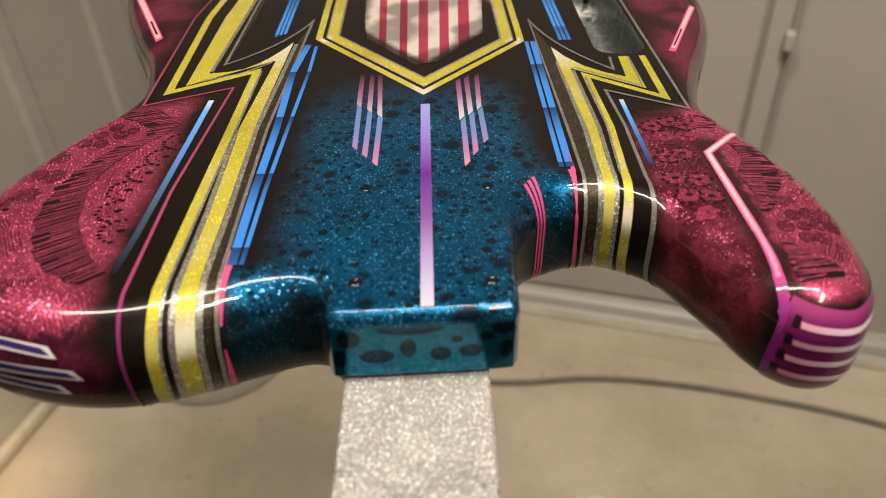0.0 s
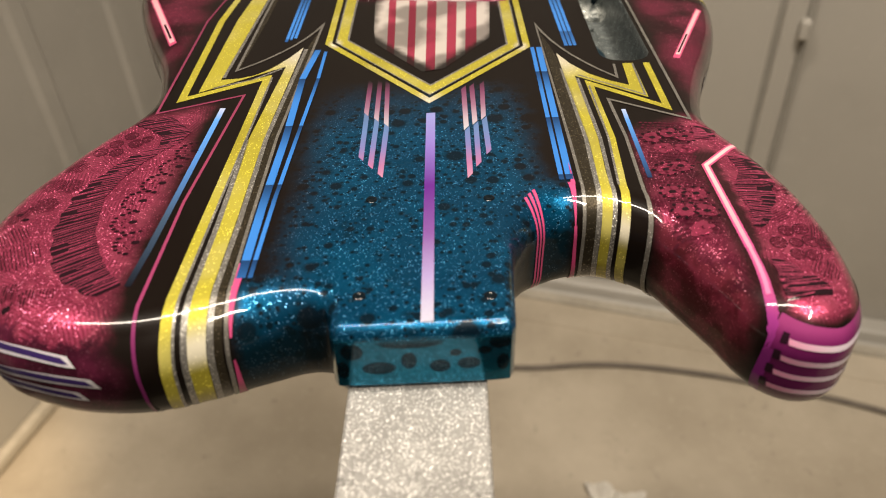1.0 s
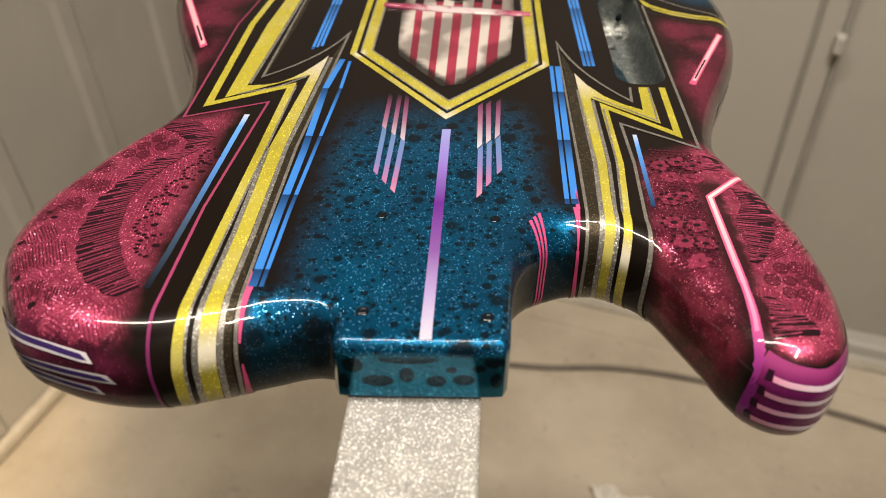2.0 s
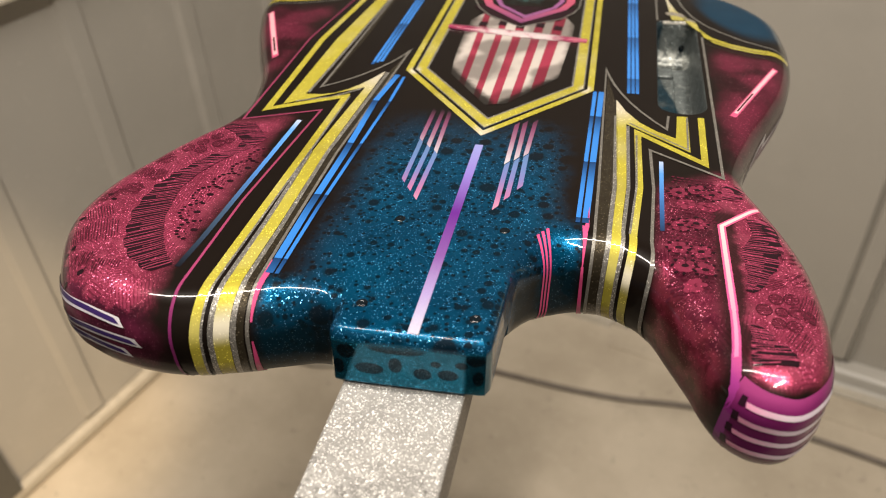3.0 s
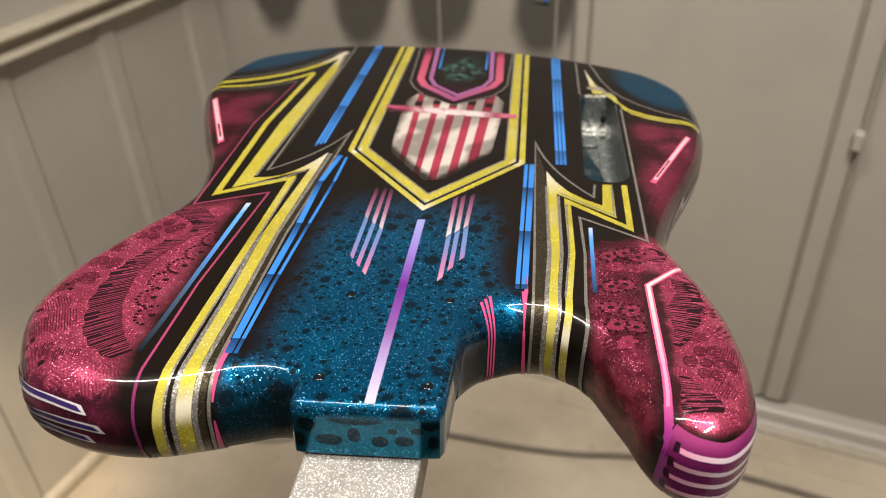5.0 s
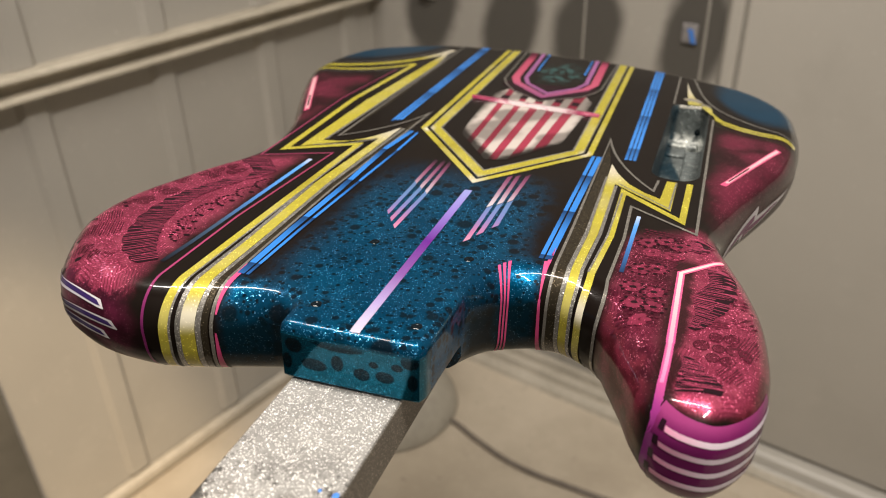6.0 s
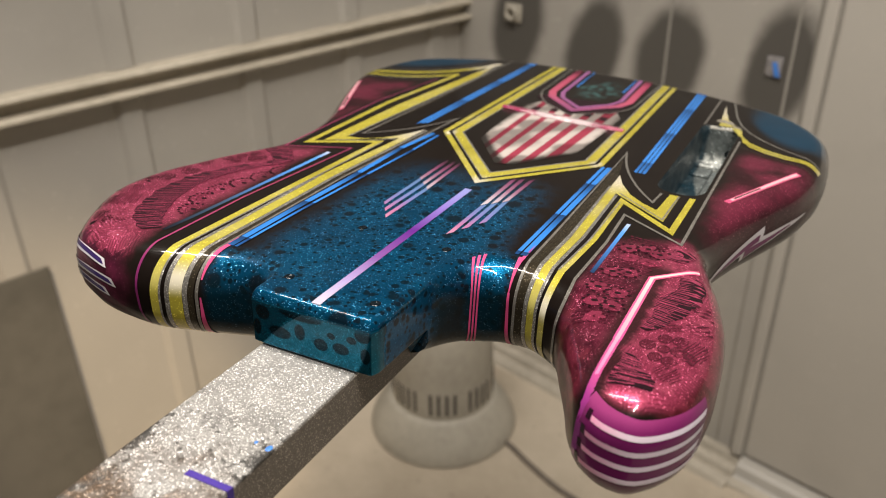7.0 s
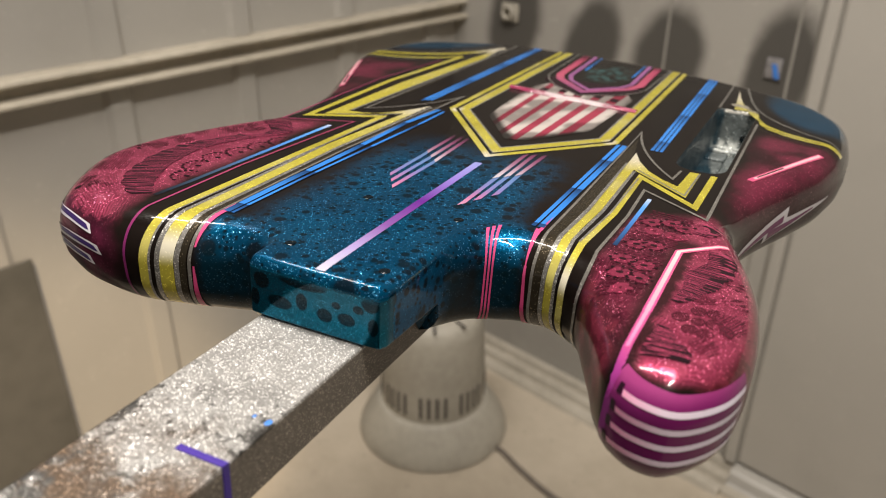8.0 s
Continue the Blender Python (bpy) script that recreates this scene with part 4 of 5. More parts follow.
stripe("silver_line", [(-71.2, 95), (-69.8, 38), (-69.8, 2)], -1.0, 0.8, M_SILVER, 52, "line", (False, True))
stripe("silver_line", [(-60.5, 180), (-64.2, 95), (-63, 38), (-63, 2)], -0.8, 1.0, M_SILVER, 52, "line", (False, True))
stripe("silver_line", [(-91, 348), (-88.6, 311), (-91.2, 219), (-93.2, 151)], -0.7, 0.7, M_SILVER)
stripe("silver_line", [(-96, 141), (-80, 148), (-68.5, 159)], -0.6, 0.6, M_SILVER)
field("dark_flake_band", [(-62, 11), (-62, 38), (-63, 95), (-60, 182), (-56.6, 204), (-57.8, 170), (-60.6, 95), (-60, 38), (-60, 11)], M_OLIVE, "base")
stripe("dark_flake_line", [(-60.8, 16), (-60.8, 2)], -1.2, 1.2, M_OLIVE, 52, "line", (False, True))
field("dark_flake_band", [(-89.8, 161), (-87.6, 219), (-87.2, 311), (-88.2, 357), (-86.4, 357), (-85.4, 311), (-85.6, 219), (-88, 161)], M_OLIVE, "base")
stripe("grey_pin_line", [(-87, 352), (-89, 158), *bow((-89, 158), (-56, 209.5), -4.5)[1:-1], (-56, 209.5), (-60, 95), (-59.3, 38), (-58.6, 2)], -0.6, 0.6, M_GREY, 52, "over", (True, True))
for n in ((-56.4, 10.6), (-56.9, 51), (-56.5, 94), (-57.5, 147), (-54.5, 178)), :
    stripe("blue_line", n, -1.5, 1.4, M_BLUESTEP, 0, "top")
stripe("blue_line", [(-53.6, 10.6), (-53.4, 52), (-52.2, 94), (-50.5, 147), (-50.6, 176)], -0.8, 0.7, M_BLUESTEP, 0, "top")
stripe("pink_wedge", [(-57.2, 18), (-57.2, 6)], -1.3, 1.2, M_HOTPINK, 17, "over", (False, True), (1.0, -1.0))
s57 = near_ring(-57.0, -8.5)
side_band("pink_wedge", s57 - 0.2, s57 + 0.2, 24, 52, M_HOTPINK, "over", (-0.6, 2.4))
stripe("yellow_line", [(-93, 354), *bow((-94, 352), (-161, 287), 13)[1:]], -0.4, 4.2, M_YELLOW, 10, "base", (False, True))
stripe("grey_pin_line", [(-95, 357), *bow((-95, 357), (-161, 292), 13)[1:]], -1.2, -0.2, M_GREY, 10, "line", (False, True))
stripe("grey_pin_line", [(-111, 291), *bow((-111, 291), (-160, 271), 4.5)[1:]], -0.5, 0.5, M_GREY, 10, "line", (False, True))
for lo, hi in ((-2.7, -1.2), (-0.65, 0.65), (1.2, 2.7)):
    stripe("blue_line", [(-70, 345), (-69.6, 192 + lo)], lo, hi, M_BLUEFAR, 8, "line", (True, False))

# lightning lines, treble side
stripe("blue_line", [(48.2, 174), (48.2, 58.5)], -0.9, 0.9, M_BLUESTEP, 0, "top")
stripe("blue_line", [(51.4, 174), (51.2, 58.5)], -1.4, 1.3, M_BLUESTEP, 0, "top")
stripe("grey_pin_line", [(84, 153), (83, 139.5), *bow((83, 139.5), (52.5, 202), 4.5)[1:-1], (52.5, 202), (54.7, 87), (55, 55)], -0.6, 0.6, M_GREY, 52, "over", (False, True))
field("dark_flake_band", [(55.6, 60), (55.4, 87), (53.7, 192), (57.5, 172), (60, 150), (60.6, 87), (59.6, 60)], M_OLIVE, "base")
stripe("dark_flake_line", [(57.6, 66), (57.5, 54)], -1.9, 1.9, M_OLIVE, 52, "line", (False, True))
stripe("silver_line", [(59.6, 150), (61.4, 87), (60.4, 54)], -1.0, 0.9, M_SILVER, 52, "line", (False, True))
field("yellow_bolt", [(61.2, 60), (62, 87), (60, 140), (59, 167), (64, 155), (71, 144), (79, 136.5), (87, 131.5), (88, 153.5), (93, 153.5), (93, 119.5), (64.5, 142), (66, 87), (64.8, 60)], M_YELLOW, "line", "yellow lightning bolt with a white tip")
stripe("yellow_line", [(63.1, 66), (63, 54)], -1.9, 1.9, M_LEMON, 52, "base", (False, True))
stripe("silver_line", [(65.2, 140), (66.8, 87), (65.5, 54)], -0.7, 0.8, M_SILVER, 52, "line", (False, True))
stripe("silver_line", [(66, 143), (92, 122), (92.5, 153)], -0.5, 0.4, M_SILVER, 0, "over")
stripe("yellow_line", [(99, 153.5), (98.8, 110.5), (69.8, 134.5), (71.3, 87), (69.4, 54)], -1.5, 1.5, M_YELLOW, 52, "line", (False, True))
stripe("silver_line", [(69.3, 132), (70.0, 87), (68.0, 54)], -0.4, 0.5, M_SILVER, 0, "over", (False, True))
stripe("grey_pin_line", [(104.6, 255), (105.6, 99.8), (75.5, 119), (77, 87), (76.3, 54)], -0.65, 0.65, M_GREY, 52, "over", (False, True))
stripe("blue_line", [(80.2, 109.8), (80.2, 58)], -0.9, 0.9, M_BLUE_R)
s52, f52 = ring_cross((51.0, 70), (51.4, 56))[0], ring_cross((51.0, 70), (51.8, 50), RING)[0]
side_band("pink_wedge", s52 - 0.55, s52 + 0.55, 0, 18, M_HOTPINK, "over", (0.7, -0.7), foot=(f52 - 0.55, f52 + 0.55))
side_band("pink_wedge", f52 - 0.3, f52 + 0.3, 17, 52, M_HOTPINK, "over", (0.6, 1.6))
field("pink_wedge", [(51.1, 55.7), (51.6, 62), (52.0, 70), (52.5, 62), (52.85, 55.7)], M_HOTPINK, "top")
for k in range(3):
    s36 = ring_cross((33.5 + 1.9 * k, 80), (33.5 + 1.9 * k, 40))[0]
    f36 = ring_cross((38.4 + 1.15 * k, 80), (38.4 + 1.15 * k, 20), RING)[0]
    side_band("pink_line", s36 - 0.28, s36 + 0.28, 1.5 - 0.8 * k, 52, M_HOTPINK, "over", (-0.6, -0.6), foot=(f36 - 0.22, f36 + 0.22))
far_r = [(84, 328), (87, 312), (91, 296), (96, 279), (102, 266), (110, 255.5), (120, 247.5), (132, 242), (146, 238)]
field("yellow_bolt", far_r[:-1] + [(140.5, 240), (140.5, 235), (132, 236), (120, 241), (110.5, 248), (105.5, 256), (103.6, 268), (102.6, 276), (99.5, 280.2), (88, 280.4)], M_YELLOW, "line", "yellow curved bolt with a white tip")
stripe("yellow_line", [(120, 244.2), (132, 239), (139, 237.5)], -2.6, 2.6, M_YELLOW, 12, "base", (False, True))
stripe("dark_flake_line", [(108, 252.5), (120, 243.8), (132, 238.6), (139, 237.3)], -0.4, 0.4, M_OLIVE, 0, "over")
stripe("grey_pin_line", [(90, 328), (95, 304), (100.5, 287), (107, 275), (116, 264), (128, 253), (139, 246)], -0.6, 0.6, M_GREY, 10, "line", (True, True))
stripe("grey_pin_line", [(78.5, 330), (79.5, 279)], -0.6, 0.6, M_GREY, 0, "line", (True, False))
stripe("grey_pin_line", [(106, 246), (120, 236), (139, 229)], -0.5, 0.5, M_OLIVE, 10, "line", (False, True))
for lo, hi in ((-3.0, -1.35), (-0.8, 0.8), (1.35, 3.0)):
    stripe("blue_line", [(64, 330), (67, 175)], lo, hi, M_BLUEFAR, 8, "line", (True, False))

# chipped lacquer past the cavity
field("worn_chip", [(84.2, 289.5), (86.5, 287.2), (90.5, 287.6), (94.5, 285.0), (96.8, 286.2), (94.0, 291.5), (88.5, 293.6), (85.0, 292.8)], M_CHIP, "top", "pale chipped spot beside the cavity")
field("worn_chip", [(95.5, 280.6), (99.0, 280.0), (102.4, 277.6), (102.0, 280.0), (99.0, 283.0), (96.2, 283.5)], M_CHIP, "top", "pale chipped spot beside the cavity")

# the shield with its stars-and-bars field
shield = [(-53.2, 350), (-52.0, 185), (-0.4, 120.4), (47.4, 175), (45, 330)]
for lo, hi, m, n in ((0.0, 3.2, M_SHIELD, "shield_outer_line"), (5.4, 10.4, M_SHIELD, "shield_inner_line"), (10.4, 11.4, M_SILVER, "silver_line"), (4.8, 5.4, M_SILVER, "silver_line")):
    stripe(n, shield, lo, hi, m, 8, "line", (True, True))


def clip(poly, hull):
    """The part of a polygon inside a convex hull that turns left."""
    for (ax, ay), (bx, by) in zip(hull, hull[1:] + hull[:1]):
        out = []
        for (px, py), (qx, qy) in zip(poly, poly[1:] + poly[:1]):
            dp = (bx - ax) * (py - ay) - (by - ay) * (px - ax)
            dq = (bx - ax) * (qy - ay) - (by - ay) * (qx - ax)
            if dp >= 0:
                out.append((px, py))
            if dp * dq < 0:
                f = dp / (dp - dq)
                out.append((px + (qx - px) * f, py + (qy - py) * f))
        poly = out
    return poly


hull = [(-27.5, 184), (-4, 151), (6, 154), (31, 191), (31, 262), (25, 274), (-25, 274), (-31, 262), (-31.5, 221)]
cuts = [-31.5, -24, -20, -13, -9, -3, 2, 8, 13, 18, 24, 31]
for k in range(11):
    a, b = cuts[k], cuts[k + 1]
    quad = [(a * 0.84, 140), (b * 0.84, 140), (b * 1.06, 280), (a * 1.06, 280)]
    field("white_stripe" if k % 2 == 0 else "red_stripe", clip(quad, hull), M_WHITE if k % 2 == 0 else M_RED, "line")
for k in range(5):
    x = (cuts[2 * k + 1] + cuts[2 * k + 2]) * 0.52
    field("dark_check", [(x - 2.6, 253 + 3 * (k % 2)), (x + 2.4, 252 + 3 * (k % 2)), (x + 2.6, 259 + 3 * (k % 2)), (x - 2.4, 260 + 3 * (k % 2))], M_LACE, "over")
field("black_field", [(-33, 290), (-33, 283), (-21, 268.5), (-1, 256), (22, 268.5), (30.5, 284), (30.5, 290)], M_LACE, "over")
u_out = [(-37, 345), (-34.5, 295), (-30, 283), (-22, 271), (-1, 254.5), (23, 272), (29, 283), (31.5, 292), (32, 340)]
u_mid = [(-30, 345), (-28.2, 300), (-24, 288), (-1, 264.5), (21.5, 288), (25.6, 300), (24, 340)]
u_in = [(-23.5, 345), (-21.2, 301), (-17, 289), (0, 271.5), (16, 289), (20, 301), (18, 340)]
stripe("grey_pin_line", u_out, -0.5, 0.5, M_GREY, 6, "top", (True, True))
stripe("horseshoe_band", u_mid, -2.6, 2.6, M_SALMON, 6, "top", (True, True))
stripe("horseshoe_band", u_in, -1.5, 1.5, M_MAUVE, 6, "top", (True, True))
stripe("blue_line", [(-19, 345), (-18, 321)], -0.6, 0.6, M_BLUEFAR, 0, "top", (True, False))
stripe("blue_line", [(14.3, 340), (15, 321)], -0.6, 0.6, M_BLUEFAR, 0, "top", (True, False))

# centre line and the two triplets
stripe("centre_line", [(0.4, 112), (0.9, -11.3)], -1.85, 1.85, M_CENTRE)
for top, mid, low in (((-26.7, 142.5), (-26.3, 112.5), (-25.5, 77.5)), ((-22.5, 142.5), (-21.8, 107.5), (-21.5, 71.5)), ((-19.1, 141.5), (-17.5, 103), (-17.5, 65.5)),
                      ((14.4, 134.4), (14.8, 98.4), (15.4, 63.4)), ((18, 136.4), (18.4, 102.4), (18.8, 70.9)), ((22.6, 138.4), (22, 106.4), (23, 79.4))):
    k = -1.5 if top[0] < 0 else 1.7
    for hi, lo, m in ((top, mid, M_TRIP_UP), ((mid[0] + 0.3, mid[1] - 0.5), low, M_TRIP_LOW)):
        field("triplet_line", [(lo[0] - 1.02, lo[1] - k), (lo[0] + 1.02, lo[1] + k), (hi[0] + 1.02, hi[1] + k), (hi[0] - 1.02, hi[1] - k)], m)

# chevron, marks and bars of the horns
s_low, s_bar, s_end = near_ring(102.3, -15.1), near_ring(106.8, -18.0), near_ring(136.5, 8)


def draped_line(name, pts, half, material, layer):
    bm = bmesh.new()
    last = None
    for x, y in along(pts, 40):
        row = [bm.verts.new(draped(x + h, y, LIFTS[layer])) for h in (-half, 0, half)]
        if last:
            for i in range(2):
                bm.faces.new((last[i], last[i + 1], row[i + 1], row[i]))
        last = row
    bm.normal_update()
    for f in bm.faces:
        if f.normal.z < 0:
            f.normal_flip()
    return smooth(part(name, bm, material, guitar), 60)


def along(pts, n):
    """n places at even steps on a line of points."""
    p = np.array(pts, float)
    run = np.r_[0, np.cumsum(np.hypot(*np.diff(p, axis=0).T))]
    s = np.linspace(0, run[-1], n)
    return np.c_[np.interp(s, run, p[:, 0]), np.interp(s, run, p[:, 1])]


chev = [(103.0, 16), (102.4, 64.8), (113, 75)]
stripe("chevron_line", chev, -1.5, 1.5, M_CHEVEDGE, 6, "line", (False, True))
stripe("chevron_line", chev, -0.75, 0.75, M_CHEVRON, 6, "over", (False, True))
fall = [(103.0, 16.1), (103.0, 8), (102.9, 2), (102.7, -4), (102.5, -10), tuple(RING[int(s_low)] - NORM[int(s_low)] * 0.08)]
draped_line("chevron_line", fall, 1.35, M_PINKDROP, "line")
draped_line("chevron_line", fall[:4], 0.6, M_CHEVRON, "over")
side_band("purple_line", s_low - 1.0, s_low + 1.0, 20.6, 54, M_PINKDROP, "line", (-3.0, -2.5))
stripe("pink_mark", [(141, 217.5), (114.2, 157.6)], -1.6, 1.6, M_CHEVEDGE)
stripe("pink_mark", [(140.3, 216), (115.7, 161)], -0.9, 0.9, M_CHEVRON, 0, "over")
stripe("pink_mark", [(-156.5, 258), (-127.4, 192.2)], -1.8, 1.8, M_CHEVEDGE)
stripe("pink_mark", [(-156, 256.8), (-128.4, 194.6)], -1.2, 1.2, M_CHEVRON, 0, "over")
stripe("pink_mark", [(126, 184.2), (116.6, 163.2)], -0.45, 0.45, M_LACE, 0, "top")
stripe("pink_mark", [(-138.8, 218), (-130.4, 199.2)], -0.5, 0.5, M_LACE, 0, "top")
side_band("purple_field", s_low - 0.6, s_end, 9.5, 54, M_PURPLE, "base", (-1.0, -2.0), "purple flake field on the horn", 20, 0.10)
for k in range(4):
    u = 15.6 + 5.75 * k
    side_band("tip_bar", s_bar - 1.3 - 0.45 * k, s_end - 0.5 - 1.0 * k, u, u + 1.9, M_BAR, "over", (0.4, -1.0), "", 0, 0.062 - 0.018 * k)
    side_band("tip_notch", s_bar - 2.7 - 0.45 * k, s_bar - 1.4 - 0.45 * k, u - 1.4, u + 1.9, M_NOTCH, "over")
s_fork = near_ring(-104, -19.5)


def fork_line(name, s0, s1, tip, lo, hi, material, layer):
    """One prong on the side, from ring count s0 to its slanted tip at s1; tip: mm down at the tip, lo to hi mm below that."""
    bm = bmesh.new()
    last = None
    for s in np.linspace(s0, s1, 34):
        row = []
        for q in np.linspace(0, 1, 4):
            at = s + 2.5 * q * (s - s0) / (s1 - s0) / PITCH
            d = max(s1 - at, 0.0) * PITCH
            row.append(bm.verts.new(on_edge(at, tip - 0.12 * d + 0.0050 * d * d + lo + (hi - lo) * q, LIFTS[layer])))
        if last:
            for i in range(3):
                bm.faces.new((last[i], last[i + 1], row[i + 1], row[i]))
        last = row
    bmesh.ops.recalc_face_normals(bm, faces=bm.faces)
    bm.normal_update()
    c = Vector((0, 0.17, -0.02))
    if sum((f.calc_center_median() - c).dot(f.normal) for f in bm.faces) < 0:
        bmesh.ops.reverse_faces(bm, faces=bm.faces)
    return smooth(part(name, bm, material, guitar), 60)


for a, b, tip in ((-36, 0.7, 15.7), (-33, 4.8, 22.3), (-30, 1.7, 27.5)):
    fork_line("fork_outline", s_fork + a, s_fork + b, tip, 0.0, 3.2, M_FORK, "line")
    fork_line("fork_core", s_fork + a, s_fork + b - 1.2, tip - 0.2, 0.75, 2.5, M_VIOLET, "over")


def side_wedge(name, a, b, material, layer, label=""):
    """A tapering mark on the side; a and b: ring count, upper and lower mm of its two ends."""
    bm = bmesh.new()
    n = max(4, int(abs(b[0] - a[0])))
    last = None
    for k in range(n + 1):
        f = k / n
        s, u0, u1 = (a[i] + (b[i] - a[i]) * f for i in range(3))
        row = [bm.verts.new(on_edge(s, u0 + (u1 - u0) * q / 4, LIFTS[layer])) for q in range(5)]
        if last:
            for i in range(4):
                bm.faces.new((last[i], last[i + 1], row[i + 1], row[i]))
        last = row
    bmesh.ops.recalc_face_normals(bm, faces=bm.faces)
    bm.normal_update()
    c = Vector((0, 0.17, -0.02))
    if sum((f.calc_center_median() - c).dot(f.normal) for f in bm.faces) < 0:
        bmesh.ops.reverse_faces(bm, faces=bm.faces)
    return smooth(part(name, bm, material, guitar, label), 60)


sb0, sb1 = near_ring(118.0, 114), near_ring(149, 203)
half = (sb0 + sb1) / 2
side_wedge("side_bolt", (sb0, 31.0, 33.0), (half + 5, 19.5, 27.5), M_FORK, "line", "white airbrushed bolt on the side")
side_wedge("side_bolt_core", (sb0 + 5, 31.2, 32.4), (half + 3, 23.0, 26.6), M_PURPLE, "over")
side_wedge("side_bolt", (half - 7, 25.0, 33.0), (sb1 + 3, 24.6, 25.2), M_FORK, "line")
side_wedge("side_bolt_core", (half - 5, 28.0, 32.0), (sb1 - 8, 25.8, 26.6), M_PURPLE, "over")

# lace on the horns: torn thread bands and flower eyes
rng = random.Random(7)


def sew(name, bm, material, label):
    bm.normal_update()
    for f in bm.faces:
        if f.normal.z < 0:
            f.normal_flip()
    return tagged(part(name, bm, material, guitar), label, kind="stuff")


def ribbon(bm, a, b, w, layer, steps=4, bend=0.0):
    """A thread w mm wide from a to b, folded over the edge where it runs past it."""
    a, b = np.array(a, float), np.array(b, float)
    d = (b - a) / max(np.hypot(*(b - a)), 1e-6)
    n = np.array((-d[1], d[0]))
    last = None
    for f in np.linspace(0, 1, steps + 1):
        c = a + (b - a) * f + n * bend * 4 * f * (1 - f)
        row = [bm.verts.new(wrapped(*(c - n * w / 2), LIFTS[layer])), bm.verts.new(wrapped(*(c + n * w / 2), LIFTS[layer]))]
        if last:
            bm.faces.new((last[0], last[1], row[1], row[0]))
        last = row


def open_band(outer, inner, scallop, gap=1.5):
    """The open part of the lace: a dark band with scalloped outer edge, crossed by single pink threads."""
    n = 90
    o, i = along(outer, n), along(inner, n)
    bm, threads = bmesh.new(), bmesh.new()
    last = None
    for k in range(n):
        d = o[k] - i[k]
        length = np.hypot(*d)
        d = d / max(length, 1e-6)
        o[k] = o[k] + d * (1.5 * abs(math.sin(math.pi * k / n * scallop)) - 0.7 + rng.uniform(-0.25, 0.25))
        i[k] = i[k] - d * rng.uniform(-0.3, 0.3)
        row = [bm.verts.new(wrapped(*(i[k] + (o[k] - i[k]) * f), LIFTS["line"])) for f in np.linspace(0, 1, 5)]
        if last:
            for q in range(4):
                bm.faces.new((last[q], last[q + 1], row[q + 1], row[q]))
        last = row
    path = np.hypot(*np.diff(o, axis=0).T).sum()
    for f in np.arange(0.01, 0.99, gap / path):
        k = f * (n - 1)
        a, b = (np.array([np.interp(k, range(n), v[:, c]) for c in (0, 1)]) for v in (i, o))
        slip = np.array((0.0, rng.uniform(-0.5, 0.5)))
        e = rng.choice((1.0, 1.0, 1.0, 0.6))
        ribbon(threads, a, a + (b - a) * e + slip, rng.uniform(0.28, 0.56), "over", 4, rng.uniform(-0.5, 0.5))
    sew("lace_opening", bm, M_LACE, "dark open bands of painted lace")
    sew("lace_thread", threads, M_LACEPINK, "fine pink lace threads over dark openings")


def hatching(bm, x, y, rx, ry, slant, gap, w):
    """A patch of fine parallel threads, round in outline."""
    a = radians(slant)
    d, n = np.array((math.cos(a), math.sin(a))), np.array((-math.sin(a), math.cos(a)))
    reach = math.hypot(rx * n[0], ry * n[1])
    for k in np.arange(-reach, reach, gap):
        half = math.sqrt(max(1 - (k / reach) ** 2, 0)) * math.hypot(rx * d[0], ry * d[1]) * rng.uniform(0.8, 1.05)
        c = np.array((x, y)) + n * k
        ribbon(bm, c - d * half, c + d * half, w * rng.uniform(0.7, 1.3), "line", 3)


def eye(bm, x, y, rx, ry, layer="line"):
    ring = [bm.verts.new(draped(x + rx * math.cos(a), y + ry * math.sin(a), LIFTS[layer])) for a in np.linspace(0, 2 * math.pi, 11)[:-1]]
    bm.faces.new(ring)


# open bands: one on the bass horn, three on the treble horn
open_band([(-121, 111), (-107, 102), (-104, 93), (-113, 86), (-118, 76), (-122, 68), (-124.5, 58), (-124.5, 46), (-123, 36), (-119, 25), (-114, 16), (-106, 9), (-98, 5)],
          [(-106, 116), (-95, 103), (-97, 95), (-102, 89), (-108, 79), (-112, 68), (-113.5, 58), (-111.5, 46), (-109, 36), (-104, 26), (-100, 19), (-96, 14), (-92, 10)], 13)
open_band([(121, 72), (123.5, 62), (122.5, 50), (118, 37), (111, 26)], [(112, 71), (113.5, 61), (108, 49), (109.5, 38), (108, 27)], 4, 1.3)
open_band([(112, 9), (115.5, 3), (120, -1), (121, -7)], [(107.5, 10), (107.5, 3), (107, -3), (107, -8)], 3, 1.5)
open_band([(114, 95), (112.5, 89), (110, 83)], [(104, 95), (104, 89), (103.5, 84)], 2, 1.2)

# netting: fine hatched patches and cell clusters
bm = bmesh.new()
for x, y, rx, ry, slant in ((-135, 67, 5, 4, 62), (-131, 79, 5, 4, 60), (-136, 36, 6, 5, 125), (-129, 26, 6, 8, 118), (-137, 22, 5, 5, 120), (-117, 6, 7, 3.5, 100), (-127, 9, 6, 4, 95), (-133, 54, 5, 5, 20),
                            (-139, 48, 3.5, 4, 70), (-128, 66, 4, 5, 28), (127, 36, 5, 5, 40), (126, 48, 4, 5, 35), (129, 22, 4, 7, 70), (123, 4, 5, 4, 60), (118, 32, 4, 3, 30)):
    hatching(bm, x, y, rx, ry, slant, 1.0, 0.34)
